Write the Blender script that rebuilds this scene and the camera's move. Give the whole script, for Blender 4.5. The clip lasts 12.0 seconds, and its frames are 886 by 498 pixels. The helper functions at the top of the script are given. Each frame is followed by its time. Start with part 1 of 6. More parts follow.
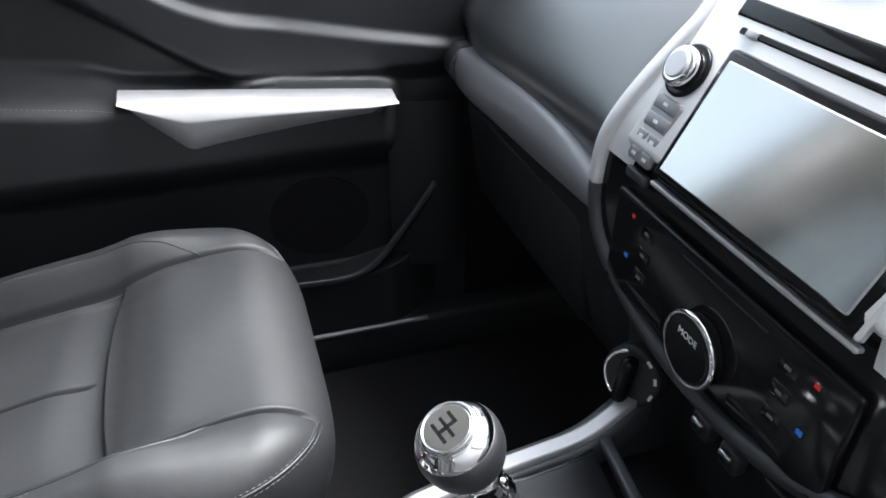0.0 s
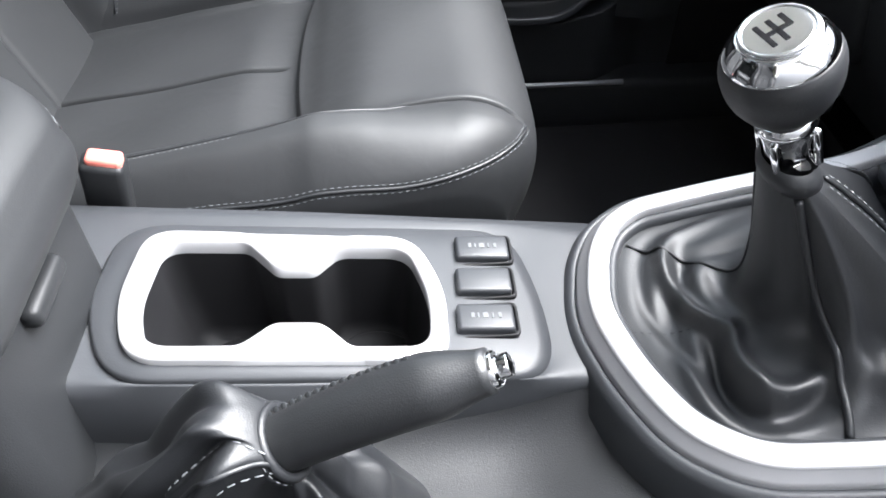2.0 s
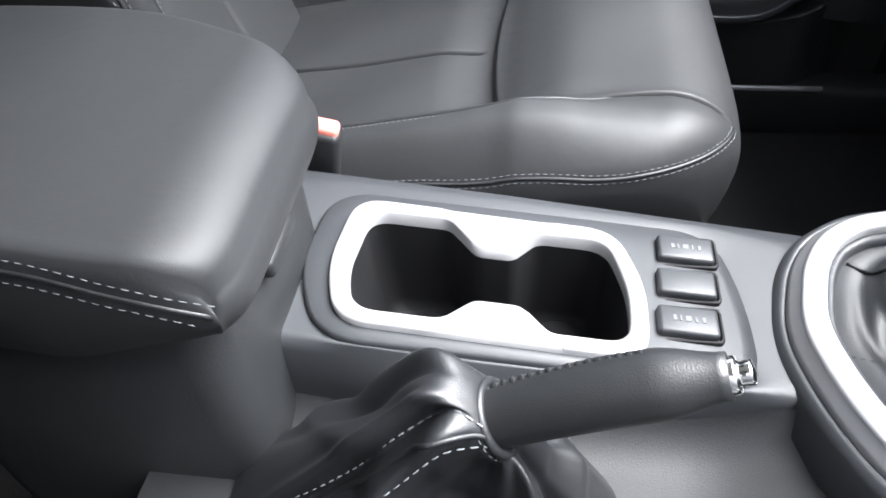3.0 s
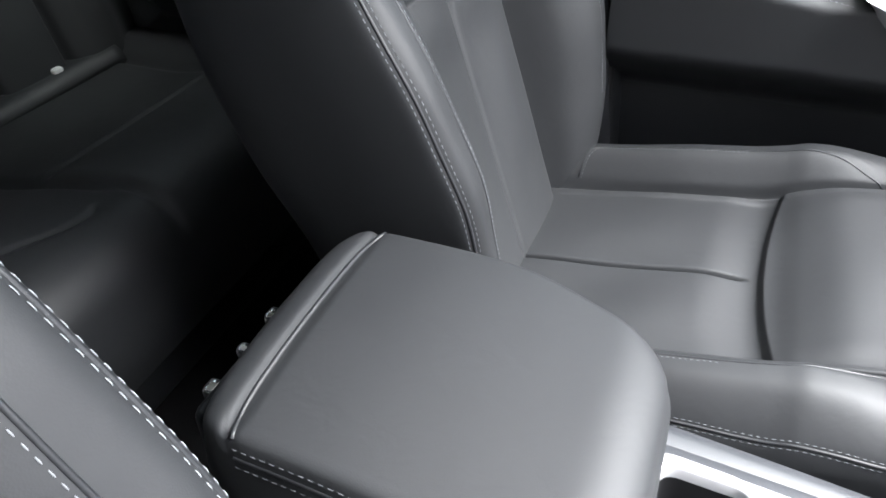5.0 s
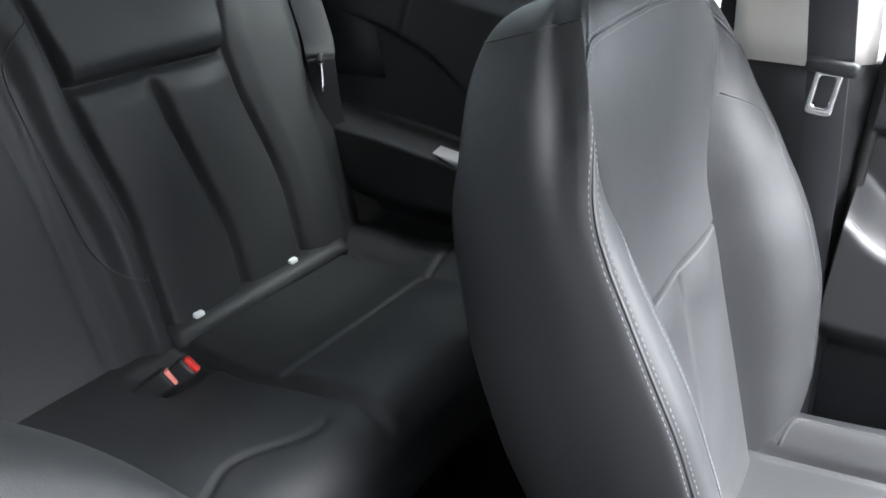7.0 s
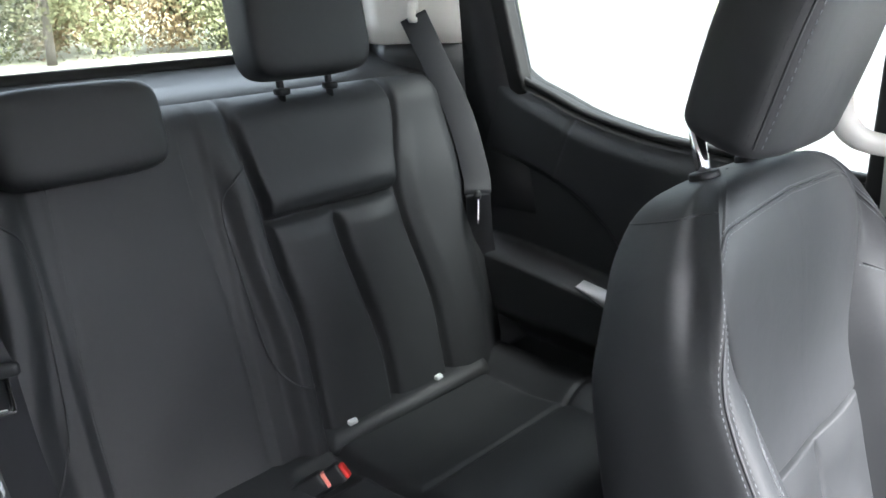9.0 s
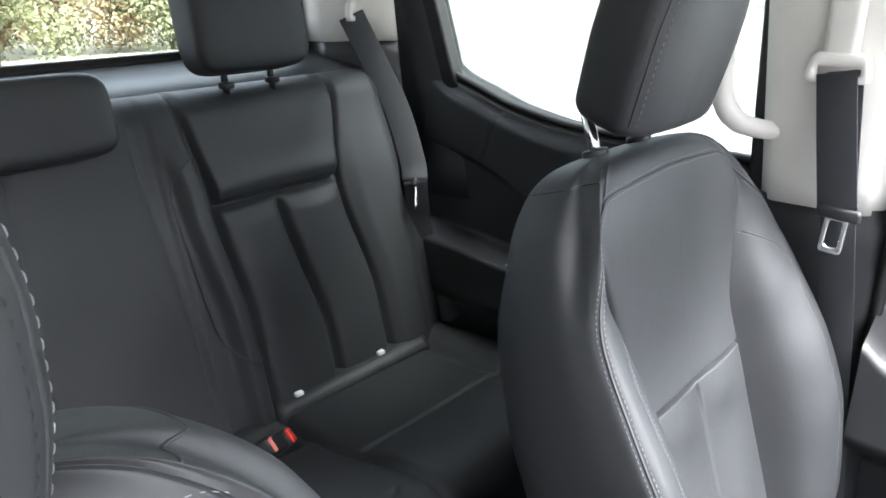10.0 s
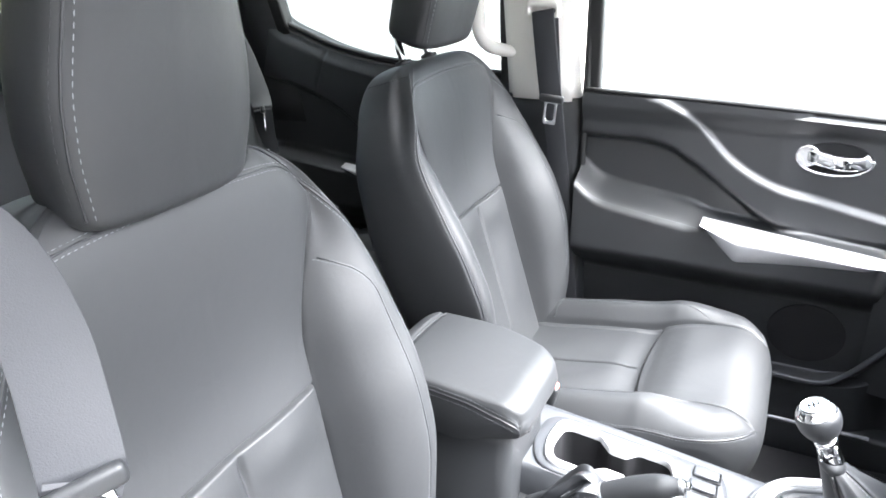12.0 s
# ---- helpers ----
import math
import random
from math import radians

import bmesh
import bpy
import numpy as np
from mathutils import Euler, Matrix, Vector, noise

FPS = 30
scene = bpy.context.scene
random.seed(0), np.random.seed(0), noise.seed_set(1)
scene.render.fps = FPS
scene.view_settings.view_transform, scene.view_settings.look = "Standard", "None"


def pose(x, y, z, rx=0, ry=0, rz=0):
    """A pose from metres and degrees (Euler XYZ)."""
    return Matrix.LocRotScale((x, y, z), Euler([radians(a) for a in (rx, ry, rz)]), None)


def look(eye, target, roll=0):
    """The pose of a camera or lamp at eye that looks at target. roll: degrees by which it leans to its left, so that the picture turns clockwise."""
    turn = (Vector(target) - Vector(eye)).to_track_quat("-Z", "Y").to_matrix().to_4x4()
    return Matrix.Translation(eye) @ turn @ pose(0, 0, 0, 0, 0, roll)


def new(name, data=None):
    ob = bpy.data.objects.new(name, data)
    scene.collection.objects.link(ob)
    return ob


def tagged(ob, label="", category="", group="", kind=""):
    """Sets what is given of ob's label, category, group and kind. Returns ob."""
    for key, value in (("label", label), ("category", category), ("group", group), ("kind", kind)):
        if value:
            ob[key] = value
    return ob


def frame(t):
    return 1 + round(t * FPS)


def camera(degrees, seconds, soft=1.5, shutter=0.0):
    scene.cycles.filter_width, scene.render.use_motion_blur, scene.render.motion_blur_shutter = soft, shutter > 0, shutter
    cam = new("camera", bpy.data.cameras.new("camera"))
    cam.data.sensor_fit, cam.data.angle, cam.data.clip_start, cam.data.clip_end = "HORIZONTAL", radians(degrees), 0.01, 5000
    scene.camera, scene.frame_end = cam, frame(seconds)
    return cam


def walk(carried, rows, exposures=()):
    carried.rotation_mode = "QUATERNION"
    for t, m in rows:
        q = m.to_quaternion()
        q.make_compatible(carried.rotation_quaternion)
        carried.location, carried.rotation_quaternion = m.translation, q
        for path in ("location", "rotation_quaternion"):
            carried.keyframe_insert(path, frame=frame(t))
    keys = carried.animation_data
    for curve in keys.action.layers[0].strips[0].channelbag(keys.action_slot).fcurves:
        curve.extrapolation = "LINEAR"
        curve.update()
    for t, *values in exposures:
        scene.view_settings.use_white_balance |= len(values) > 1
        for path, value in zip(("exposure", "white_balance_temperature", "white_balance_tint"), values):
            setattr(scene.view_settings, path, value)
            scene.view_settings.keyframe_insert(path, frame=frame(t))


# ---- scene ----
# ---- camera and its walk ----
cam = camera(62.6, 12.0, soft=1.7)
PATH = [
    (0, (0.043, -0.311, 0.838), (0.544, 1.303, -0.232), -0.1),
    (0.5, (0.022, -0.307, 0.785), (0.486, 1.251, -0.381), 0.7),
    (1, (0.011, -0.304, 0.753), (0.38, 1.209, -0.501), -0.2),
    (1.5, (-0.007, -0.303, 0.722), (0.222, 1.151, -0.633), -1.2),
    (2, (-0.026, -0.307, 0.7), (0.065, 1.094, -0.724), -0.5),
    (2.5, (-0.047, -0.311, 0.692), (-0.161, 1.066, -0.753), -3.5),
    (4.5, (-0.169, -0.302, 0.77), (-0.663, 1.138, -0.526), -1.1),
    (5, (-0.207, -0.299, 0.803), (-0.811, 1.155, -0.431), -1.7),
    (5.5, (-0.241, -0.304, 0.839), (-0.963, 1.154, -0.324), -1.9),
    (6, (-0.266, -0.306, 0.874), (-1.072, 1.169, -0.208), -1.0),
    (6.5, (-0.289, -0.317, 0.918), (-1.211, 1.146, -0.087), -1.3),
    (7, (-0.306, -0.322, 0.95), (-1.294, 1.143, 0.012), -0.2),
    (7.5, (-0.318, -0.339, 0.99), (-1.422, 1.093, 0.135), -0.9),
    (9.5, (-0.236, -0.389, 1.037), (-1.594, 0.913, 0.358), -0.8),
    (10, (-0.18, -0.42, 1.038), (-1.44, 0.968, 0.341), -0.8),
    (10.5, (-0.128, -0.493, 1.033), (-1.263, 0.988, 0.314), -0.4),
    (11, (-0.083, -0.586, 1.025), (-1.072, 0.976, 0.261), -0.8),
    (11.5, (-0.042, -0.697, 1.025), (-0.87, 0.929, 0.208), 0.7),
    (12, (0.046, -0.876, 1.053), (-0.753, 0.783, 0.273), -0.3),
]
EXPOSURES = [(0, 1.54), (0.5, 2.02), (0.9, 2.18), (1.5, 2.08), (2.0, 1.92), (2.7, 1.82), (4.3, 1.80), (5.5, 2.38), (6.5, 3.04), (7.2, 3.24), (9.5, 3.26), (10.5, 3.18), (12, 3.34)]
walk(cam, [(t, look(eye, target, roll)) for t, eye, target, roll in PATH], EXPOSURES)

# ---- sky and sun: a bright overcast day ----
world = bpy.data.worlds.new("sky")
scene.world = world
world.use_nodes = True
wn = world.node_tree
wn.nodes.clear()
sky = wn.nodes.new("ShaderNodeTexSky")
sky.sky_type = "NISHITA"
sky.sun_disc = False
sky.sun_elevation = radians(56)
sky.sun_rotation = radians(78)
sky.air_density, sky.dust_density, sky.ozone_density = 1.0, 4.0, 1.0
bg = wn.nodes.new("ShaderNodeBackground")
bg.inputs["Strength"].default_value = 0.11
wo = wn.nodes.new("ShaderNodeOutputWorld")
wn.links.new(sky.outputs[0], bg.inputs["Color"])
cloud = wn.nodes.new("ShaderNodeBackground")  # even overcast on top of the sky's own gradient
cloud.inputs["Color"].default_value, cloud.inputs["Strength"].default_value = (0.93, 0.97, 1.0, 1), 0.55
both = wn.nodes.new("ShaderNodeAddShader")
wn.links.new(bg.outputs[0], both.inputs[0])
wn.links.new(cloud.outputs[0], both.inputs[1])
wn.links.new(both.outputs[0], wo.inputs[0])
sun_data = bpy.data.lights.new("sun", "SUN")
sun_data.energy, sun_data.angle, sun_data.color = 6.2, radians(46), (0.93, 0.96, 1.0)
sun = new("sun", sun_data)
sun.matrix_world = look((0, 0, 10), (-5.45, -1.1, 2.0))


# ---- materials ----
def material(name, colour, rough, metal=0.0, grain=0.0, scale=300.0, colour2=None, blotch=6.0, spec=0.5, coat=0.0, kind="noise", soft=0.0, ior=1.5):
    """Procedural surface: two scales of colour change, fine relief by noise or leather cells."""
    m = bpy.data.materials.new(name)
    m.use_nodes = True
    n, l = m.node_tree.nodes, m.node_tree.links
    b = n["Principled BSDF"]
    b.inputs["Roughness"].default_value, b.inputs["Metallic"].default_value = rough, metal
    b.inputs["Specular IOR Level"].default_value = spec
    b.inputs["IOR"].default_value = ior
    b.inputs["Coat Weight"].default_value = coat
    b.inputs["Coat Roughness"].default_value = 0.05
    tc = n.new("ShaderNodeTexCoord")
    big = n.new("ShaderNodeTexNoise")
    big.inputs["Scale"].default_value, big.inputs["Detail"].default_value = blotch, 6.0
    l.new(tc.outputs["Object"], big.inputs["Vector"])
    ramp = n.new("ShaderNodeMix")
    ramp.data_type = "RGBA"
    c2 = colour2 or tuple(min(1, v * 1.35 + 0.002) for v in colour)
    ramp.inputs["A"].default_value, ramp.inputs["B"].default_value = (*colour, 1), (*c2, 1)
    l.new(big.outputs["Fac"], ramp.inputs["Factor"])
    l.new(ramp.outputs["Result"], b.inputs["Base Color"])
    rr = n.new("ShaderNodeMapRange")
    rr.inputs["To Min"].default_value, rr.inputs["To Max"].default_value = rough * 0.85, min(1, rough * 1.15)
    l.new(big.outputs["Fac"], rr.inputs["Value"])
    l.new(rr.outputs["Result"], b.inputs["Roughness"])
    if grain:
        fine = n.new("ShaderNodeTexVoronoi" if kind == "cells" else "ShaderNodeTexNoise")
        fine.inputs["Scale"].default_value = scale
        l.new(tc.outputs["Object"], fine.inputs["Vector"])
        bump = n.new("ShaderNodeBump")
        bump.inputs["Strength"].default_value, bump.inputs["Distance"].default_value = grain, 0.0006
        l.new(fine.outputs["Distance" if kind == "cells" else "Fac"], bump.inputs["Height"])
        l.new(bump.outputs["Normal"], b.inputs["Normal"])
    if grain and soft:
        # shallow puckers of a stretched hide
        wave = n.new("ShaderNodeTexNoise")
        wave.inputs["Scale"].default_value, wave.inputs["Detail"].default_value = 38.0, 3.0
        wave.inputs["Distortion"].default_value = 0.6
        l.new(tc.outputs["Object"], wave.inputs["Vector"])
        slack = n.new("ShaderNodeBump")
        slack.inputs["Strength"].default_value, slack.inputs["Distance"].default_value = soft, 0.002
        l.new(wave.outputs["Fac"], slack.inputs["Height"])
        l.new(slack.outputs["Normal"], bump.inputs["Normal"])
    return m


LEATHER = material("black leather", (0.0122, 0.0133, 0.0150), 0.60, spec=0.70, grain=0.06, scale=1300, kind="cells", soft=0.24)
VINYL = material("soft black vinyl", (0.0105, 0.0115, 0.013), 0.47, spec=0.9, grain=0.15, scale=1200, kind="cells")
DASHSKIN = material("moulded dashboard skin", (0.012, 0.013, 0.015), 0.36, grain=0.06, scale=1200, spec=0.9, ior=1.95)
PLASTIC = material("grained black plastic", (0.013, 0.014, 0.0155), 0.5, grain=0.3, scale=1100)
GREYPLASTIC = material("satin dark grey plastic", (0.031, 0.033, 0.037), 0.44, spec=0.6, grain=0.15, scale=900)
GLOSS = material("gloss black plastic", (0.008, 0.008, 0.009), 0.10, spec=0.2)
HOLE = material("matt black plastic", (0.007, 0.007, 0.008), 0.6, spec=0.3)
SILVER = material("satin silver paint", (0.46, 0.46, 0.472), 0.34, metal=0.4, grain=0.05, scale=1500)
# lighter copy of SILVER: the strong light on the stack is in its colour
LITSILVER = material("silver paint with its bright lighting in the colour", (0.64, 0.64, 0.65), 0.38, metal=0.2, grain=0.05, scale=1500)
CHROME = material("chrome", (0.8, 0.8, 0.82), 0.06, metal=1.0)
STEEL = material("brushed steel", (0.6, 0.6, 0.6), 0.25, metal=1.0)
BOOT = material("soft gaiter leather", (0.0075, 0.0085, 0.0105), 0.50, spec=0.8, grain=0.12, scale=1000, kind="cells")
CARPET = material("black carpet", (0.014, 0.014, 0.015), 0.95, grain=1.0, scale=500, spec=0.1)
STRIP = material("satin grey strip", (0.25, 0.25, 0.26), 0.36, metal=0.35)
BEIGE = material("pale grey trim plastic", (0.62, 0.6, 0.56), 0.5, grain=0.15, scale=900)
HEADLINER = material("pale headlining cloth", (0.6, 0.59, 0.56), 0.9, grain=0.5, scale=700)
BELT = material("woven black belt", (0.016, 0.017, 0.020), 0.65, grain=0.35, scale=900)
THREAD = material("grey thread", (0.18, 0.19, 0.20), 0.7)
RED = material("red plastic", (0.7, 0.03, 0.02), 0.35)
PALERED = material("pale red plastic", (0.8, 0.22, 0.18), 0.4)
BLUE = material("blue mark", (0.02, 0.2, 0.7), 0.4)
DIM = material("grey mark", (0.13, 0.135, 0.14), 0.5)
WHITE = material("white mark", (0.75, 0.75, 0.75), 0.5)
RUBBER = material("black rubber seal", (0.012, 0.012, 0.012), 0.6)
SCREEN = material("mirror-like display glass", (0.46, 0.455, 0.455), 0.14, metal=1.0)
BODY = material("black body paint", (0.012, 0.013, 0.016), 0.2, coat=1.0)
WALLGREY = material("uneven grey of the added light screens", (0.16, 0.16, 0.165), 0.9, grain=0.5, scale=40, blotch=1.0)
PAVING = material("pale concrete", (0.42, 0.415, 0.40), 0.9, grain=0.5, scale=60, colour2=(0.49, 0.485, 0.47), blotch=0.6)
GRASS = material("dry grass", (0.22, 0.23, 0.16), 0.9, grain=0.8, scale=40, colour2=(0.30, 0.30, 0.22), blotch=1.0)
LEAF = material("leaves", (0.105, 0.115, 0.058), 0.9, colour2=(0.15, 0.152, 0.085), blotch=2.0, spec=0.15)
RUSTLEAF = material("reddish leaves", (0.135, 0.088, 0.052), 0.9, colour2=(0.16, 0.13, 0.07), blotch=2.0, spec=0.15)
BARK = material("bark", (0.055, 0.048, 0.038), 0.9, grain=0.8, scale=30)



def glass(name, tint):
    m = bpy.data.materials.new(name)
    m.use_nodes = True
    n = m.node_tree.nodes
    n.remove(n["Principled BSDF"])
    mix, clear, gloss = n.new("ShaderNodeMixShader"), n.new("ShaderNodeBsdfTransparent"), n.new("ShaderNodeBsdfGlossy")
    gloss.inputs["Roughness"].default_value = 0.02
    clear.inputs["Color"].default_value = tint
    mix.inputs["Fac"].default_value = 0.05
    m.node_tree.links.new(clear.outputs[0], mix.inputs[1])
    m.node_tree.links.new(gloss.outputs[0], mix.inputs[2])
    m.node_tree.links.new(mix.outputs[0], n["Material Output"].inputs[0])
    return m


GLASS = glass("clear window glass", (0.9, 0.93, 0.92, 1))
# nearly opaque, for the unseen pane that holds light off the bench
DARKGLASS = glass("glass darkened to hold back light", (0.08, 0.085, 0.085, 1))
PRIVACY = glass("tinted rear glass", (0.50, 0.52, 0.51, 1))


# ---- mesh helpers ----
def mesh_of(name, verts, faces, smooth=True, normals=None):
    me = bpy.data.meshes.new(name)
    me.from_pydata([tuple(v) for v in verts], [], [tuple(f) for f in faces])
    me.update()
    if smooth:
        me.polygons.foreach_set("use_smooth", [True] * len(me.polygons))
    if normals is not None:
        me.normals_split_custom_set_from_vertices([tuple(n) for n in normals])
    return me


def part(name, me, mat, parent=None, label=""):
    """Links a mesh or a bmesh as one object, under a thing or a part."""
    if isinstance(me, bmesh.types.BMesh):
        bm, me = me, bpy.data.meshes.new(name)
        bm.to_mesh(me)
        bm.free()
    me.materials.clear()
    me.materials.append(mat)
    ob = new(name, me)
    if parent is not None:
        ob.parent = parent
    if label:
        ob["label"] = label
    return ob


def thing(name, label, category, at=(0, 0, 0), group="", kind=""):
    ob = new(name)
    ob.location = at
    return tagged(ob, label, category, group, kind)


def rbox(size, at=(0, 0, 0), r=0.004, seg=2, turn=None, taper=None):
    """Box with rounded edges; taper shrinks its top."""
    bm = bmesh.new()
    bmesh.ops.create_cube(bm, size=1.0)
    for v in bm.verts:
        k = taper if taper and v.co.z > 0 else 1.0
        v.co = Vector((v.co.x * size[0] * k, v.co.y * size[1] * k, v.co.z * size[2]))
    if r:
        bmesh.ops.bevel(bm, geom=bm.edges[:], offset=min(r, min(size) * 0.49), segments=seg, profile=0.5, affect="EDGES")
    if turn is not None:
        bmesh.ops.transform(bm, matrix=turn.to_4x4(), verts=bm.verts[:])
    bmesh.ops.translate(bm, vec=at, verts=bm.verts[:])
    for f in bm.faces:
        f.smooth = seg > 1
    return bm


def disc(r, depth, n=32, bevel=0.002):
    """Round slab along z with a rounded rim."""
    bm = bmesh.new()
    bmesh.ops.create_cone(bm, cap_ends=True, segments=n, radius1=r, radius2=r, depth=depth)
    if bevel:
        rim = [e for e in bm.edges if abs(e.verts[0].co.z - e.verts[1].co.z) < 1e-6]
        bmesh.ops.bevel(bm, geom=rim, offset=bevel, segments=3, profile=0.5, affect="EDGES")
    for f in bm.faces:
        f.smooth = len(f.verts) == 4
    return bm


def moved(bm, m):
    bmesh.ops.transform(bm, matrix=m, verts=bm.verts[:])
    return bm


def spline(pts, n, closed=False):
    """Even points on a smooth curve through pts."""
    p = np.array(pts, float)
    k = len(p)
    q = np.vstack([p[-1], p, p[:2]]) if closed else np.vstack([2 * p[0] - p[1], p, 2 * p[-1] - p[-2]])
    out = []
    for i in range(k if closed else k - 1):
        a, b, c, d = q[i], q[i + 1], q[i + 2], q[i + 3]
        for s in np.linspace(0, 1, 24, endpoint=False):
            out.append(0.5 * (2 * b + (c - a) * s + (2 * a - 5 * b + 4 * c - d) * s**2 + (3 * b - a - 3 * c + d) * s**3))
    out.append(out[0] if closed else p[-1])
    out = np.array(out)
    far = np.r_[0, np.cumsum(np.linalg.norm(np.diff(out, axis=0), axis=1))]
    want = np.linspace(0, far[-1], n + 1 if closed else n)
    got = np.stack([np.interp(want, far, out[:, j]) for j in range(p.shape[1])], 1)
    return got[:-1] if closed else got


def lofted(name, rings, closed=True, cap=True):
    """Mesh through rings of equally many points."""
    P = np.array(rings, float)
    nv, nu = P.shape[:2]
    verts = P.reshape(-1, 3).tolist()
    faces = []
    for i in range(nv - 1):
        for j in range(nu if closed else nu - 1):
            k = (j + 1) % nu
            faces.append((i * nu + j, i * nu + k, (i + 1) * nu + k, (i + 1) * nu + j))
    if cap and closed:
        faces += [tuple(range(nu))[::-1], tuple((nv - 1) * nu + j for j in range(nu))]
    return mesh_of(name, verts, faces)


def swept(name, path, profile, up=(0, 0, 1), closed=False, scales=None):
    """Sweeps a closed profile (side, up) along a path."""
    p = np.array(path, float)
    n = len(p)
    rings = []
    for i in range(n):
        a = p[(i - 1) % n] if closed or i else p[0]
        b = p[(i + 1) % n] if closed or i < n - 1 else p[-1]
        t = (b - a) / (np.linalg.norm(b - a) + 1e-9)
        side = np.cross(t, up)
        side /= np.linalg.norm(side) + 1e-9
        upv = np.cross(side, t)
        k = scales[i] if scales is not None else 1.0
        rings.append([p[i] + k * (s * side + u * upv) for s, u in profile])
    if closed:
        rings.append(rings[0])
    return lofted(name, rings, cap=not closed)


def circle(r, n=10, ry=None):
    return [(r * math.cos(a), (ry or r) * math.sin(a)) for a in np.linspace(0, 2 * math.pi, n, endpoint=False)]


def slab(w, h, r=0.3, n=6):
    """Rounded rectangle profile, w by h."""
    r = min(w, h) * r
    out = []
    for cx, cy, a0 in ((w / 2 - r, h / 2 - r, 0), (-w / 2 + r, h / 2 - r, 90), (-w / 2 + r, -h / 2 + r, 180), (w / 2 - r, -h / 2 + r, 270)):
        out += [(cx + r * math.cos(radians(a0 + a)), cy + r * math.sin(radians(a0 + a))) for a in np.linspace(0, 90, n)]
    return out


def tube(name, path, r, n=10, closed=False, up=(0.1, 0.2, 1)):
    return swept(name, path, circle(r, n), up, closed)


def stitches(pts, normals, length=0.0032, gap=0.0024, wide=0.00055, lift=0.0001):
    """Thread dashes along a seam, as one mesh."""
    p, nn = np.array(pts, float), np.array(normals, float)
    far = np.r_[0, np.cumsum(np.linalg.norm(np.diff(p, axis=0), axis=1))]
    verts, faces = [], []
    s = 0.0
    while s + length < far[-1]:
        e = [np.array([np.interp(q, far, p[:, j]) for j in range(3)]) for q in (s, s + length)]
        n = np.array([np.interp(s, far, nn[:, j]) for j in range(3)])
        n /= np.linalg.norm(n) + 1e-9
        t = (e[1] - e[0]) / (np.linalg.norm(e[1] - e[0]) + 1e-9)
        side = np.cross(t, n) * wide * 0.5
        b = len(verts)
        for q, k in ((0, 0.55), (0.25, 1.0), (0.75, 1.0), (1, 0.55)):
            c = e[0] + (e[1] - e[0]) * q + n * lift * (1 if k == 1 else 0.2)
            verts += [c + side * k, c + n * wide * 0.6 * k, c - side * k]
        for i in range(3):
            o = b + 3 * i
            faces += [(o, o + 3, o + 4, o + 1), (o + 1, o + 4, o + 5, o + 2)]
        s += length + gap
    return mesh_of("stitching", verts, faces)


def grid_normals(P):
    """Normals of a grid of points, from the faces round each."""
    n = np.cross(P[1:, 1:] - P[:-1, :-1], P[1:, :-1] - P[:-1, 1:])
    out = np.zeros_like(P)
    for a in (slice(None, -1), slice(1, None)):
        for b in (slice(None, -1), slice(1, None)):
            out[a, b] += n
    return out / (np.linalg.norm(out, axis=2, keepdims=True) + 1e-15)


def panels(P, ids, names, mat, parent, flip=False, wrap=False):
    """Splits a grid into one mesh a panel; the normals run on across the joins."""
    nv, nu = P.shape[:2]
    N = grid_normals(P)
    if flip:
        N = -N
    for key, name in names.items():
        use, verts, norms, faces = {}, [], [], []
        for i, j in zip(*np.nonzero(ids == key)):
            f = []
            for a, b in ((i, j), (i, j + 1), (i + 1, j + 1), (i + 1, j)):
                k = a * nu + b
                if k not in use:
                    use[k] = len(verts)
                    verts.append(P[a, b])
                    norms.append(N[a, b])
                f.append(use[k])
            faces.append(tuple(f[::-1] if flip else f))
        if faces:
            part(name, mesh_of(name, verts, faces, normals=norms), mat, parent)


def smooth(a, b, x):
    t = np.clip((x - a) / (b - a), 0, 1)
    return t * t * (3 - 2 * t)


def groove(d, depth, width):
    return -depth * np.exp(-((d / width) ** 2))


# ---- front seats ----
def smoothline(pts):
    """A smooth function through points (x, y)."""
    q = spline(pts, 300)
    return lambda x: np.interp(x, q[:, 0], q[:, 1])


def dense(lo, hi, n, focus):
    """n values from lo to hi, closer together round the focus points (place, width, weight)."""
    t = np.linspace(lo, hi, 4000)
    w = 1.0 + sum(k * np.exp(-(((t - c) / s) ** 2)) for c, s, k in focus)
    cum = np.r_[0, np.cumsum((w[1:] + w[:-1]) / 2)]
    return np.interp(np.linspace(0, cum[-1], n), cum, t)


CUSHION_TOP = smoothline([(-0.47, 0.258), (-0.43, 0.264), (-0.375, 0.279), (-0.25, 0.300), (-0.135, 0.319), (-0.09, 0.338), (-0.05, 0.353), (0.0, 0.364), (0.05, 0.362), (0.12, 0.345)])


PIPING_LINE = spline([(-0.95, 0.945), (-0.3, 0.953), (0.3, 0.976), (0.62, 0.990), (0.80, 0.982), (0.895, 0.945), (0.938, 0.87), (0.95, 0.78), (0.953, 0.70)], 300)


def PIPING(b):
    return np.interp(b, PIPING_LINE[:, 0], PIPING_LINE[:, 1])


def piping_a(b):
    """Where the lower seam runs across the cushion: down the side, up to the front corner."""
    return PIPING(b)


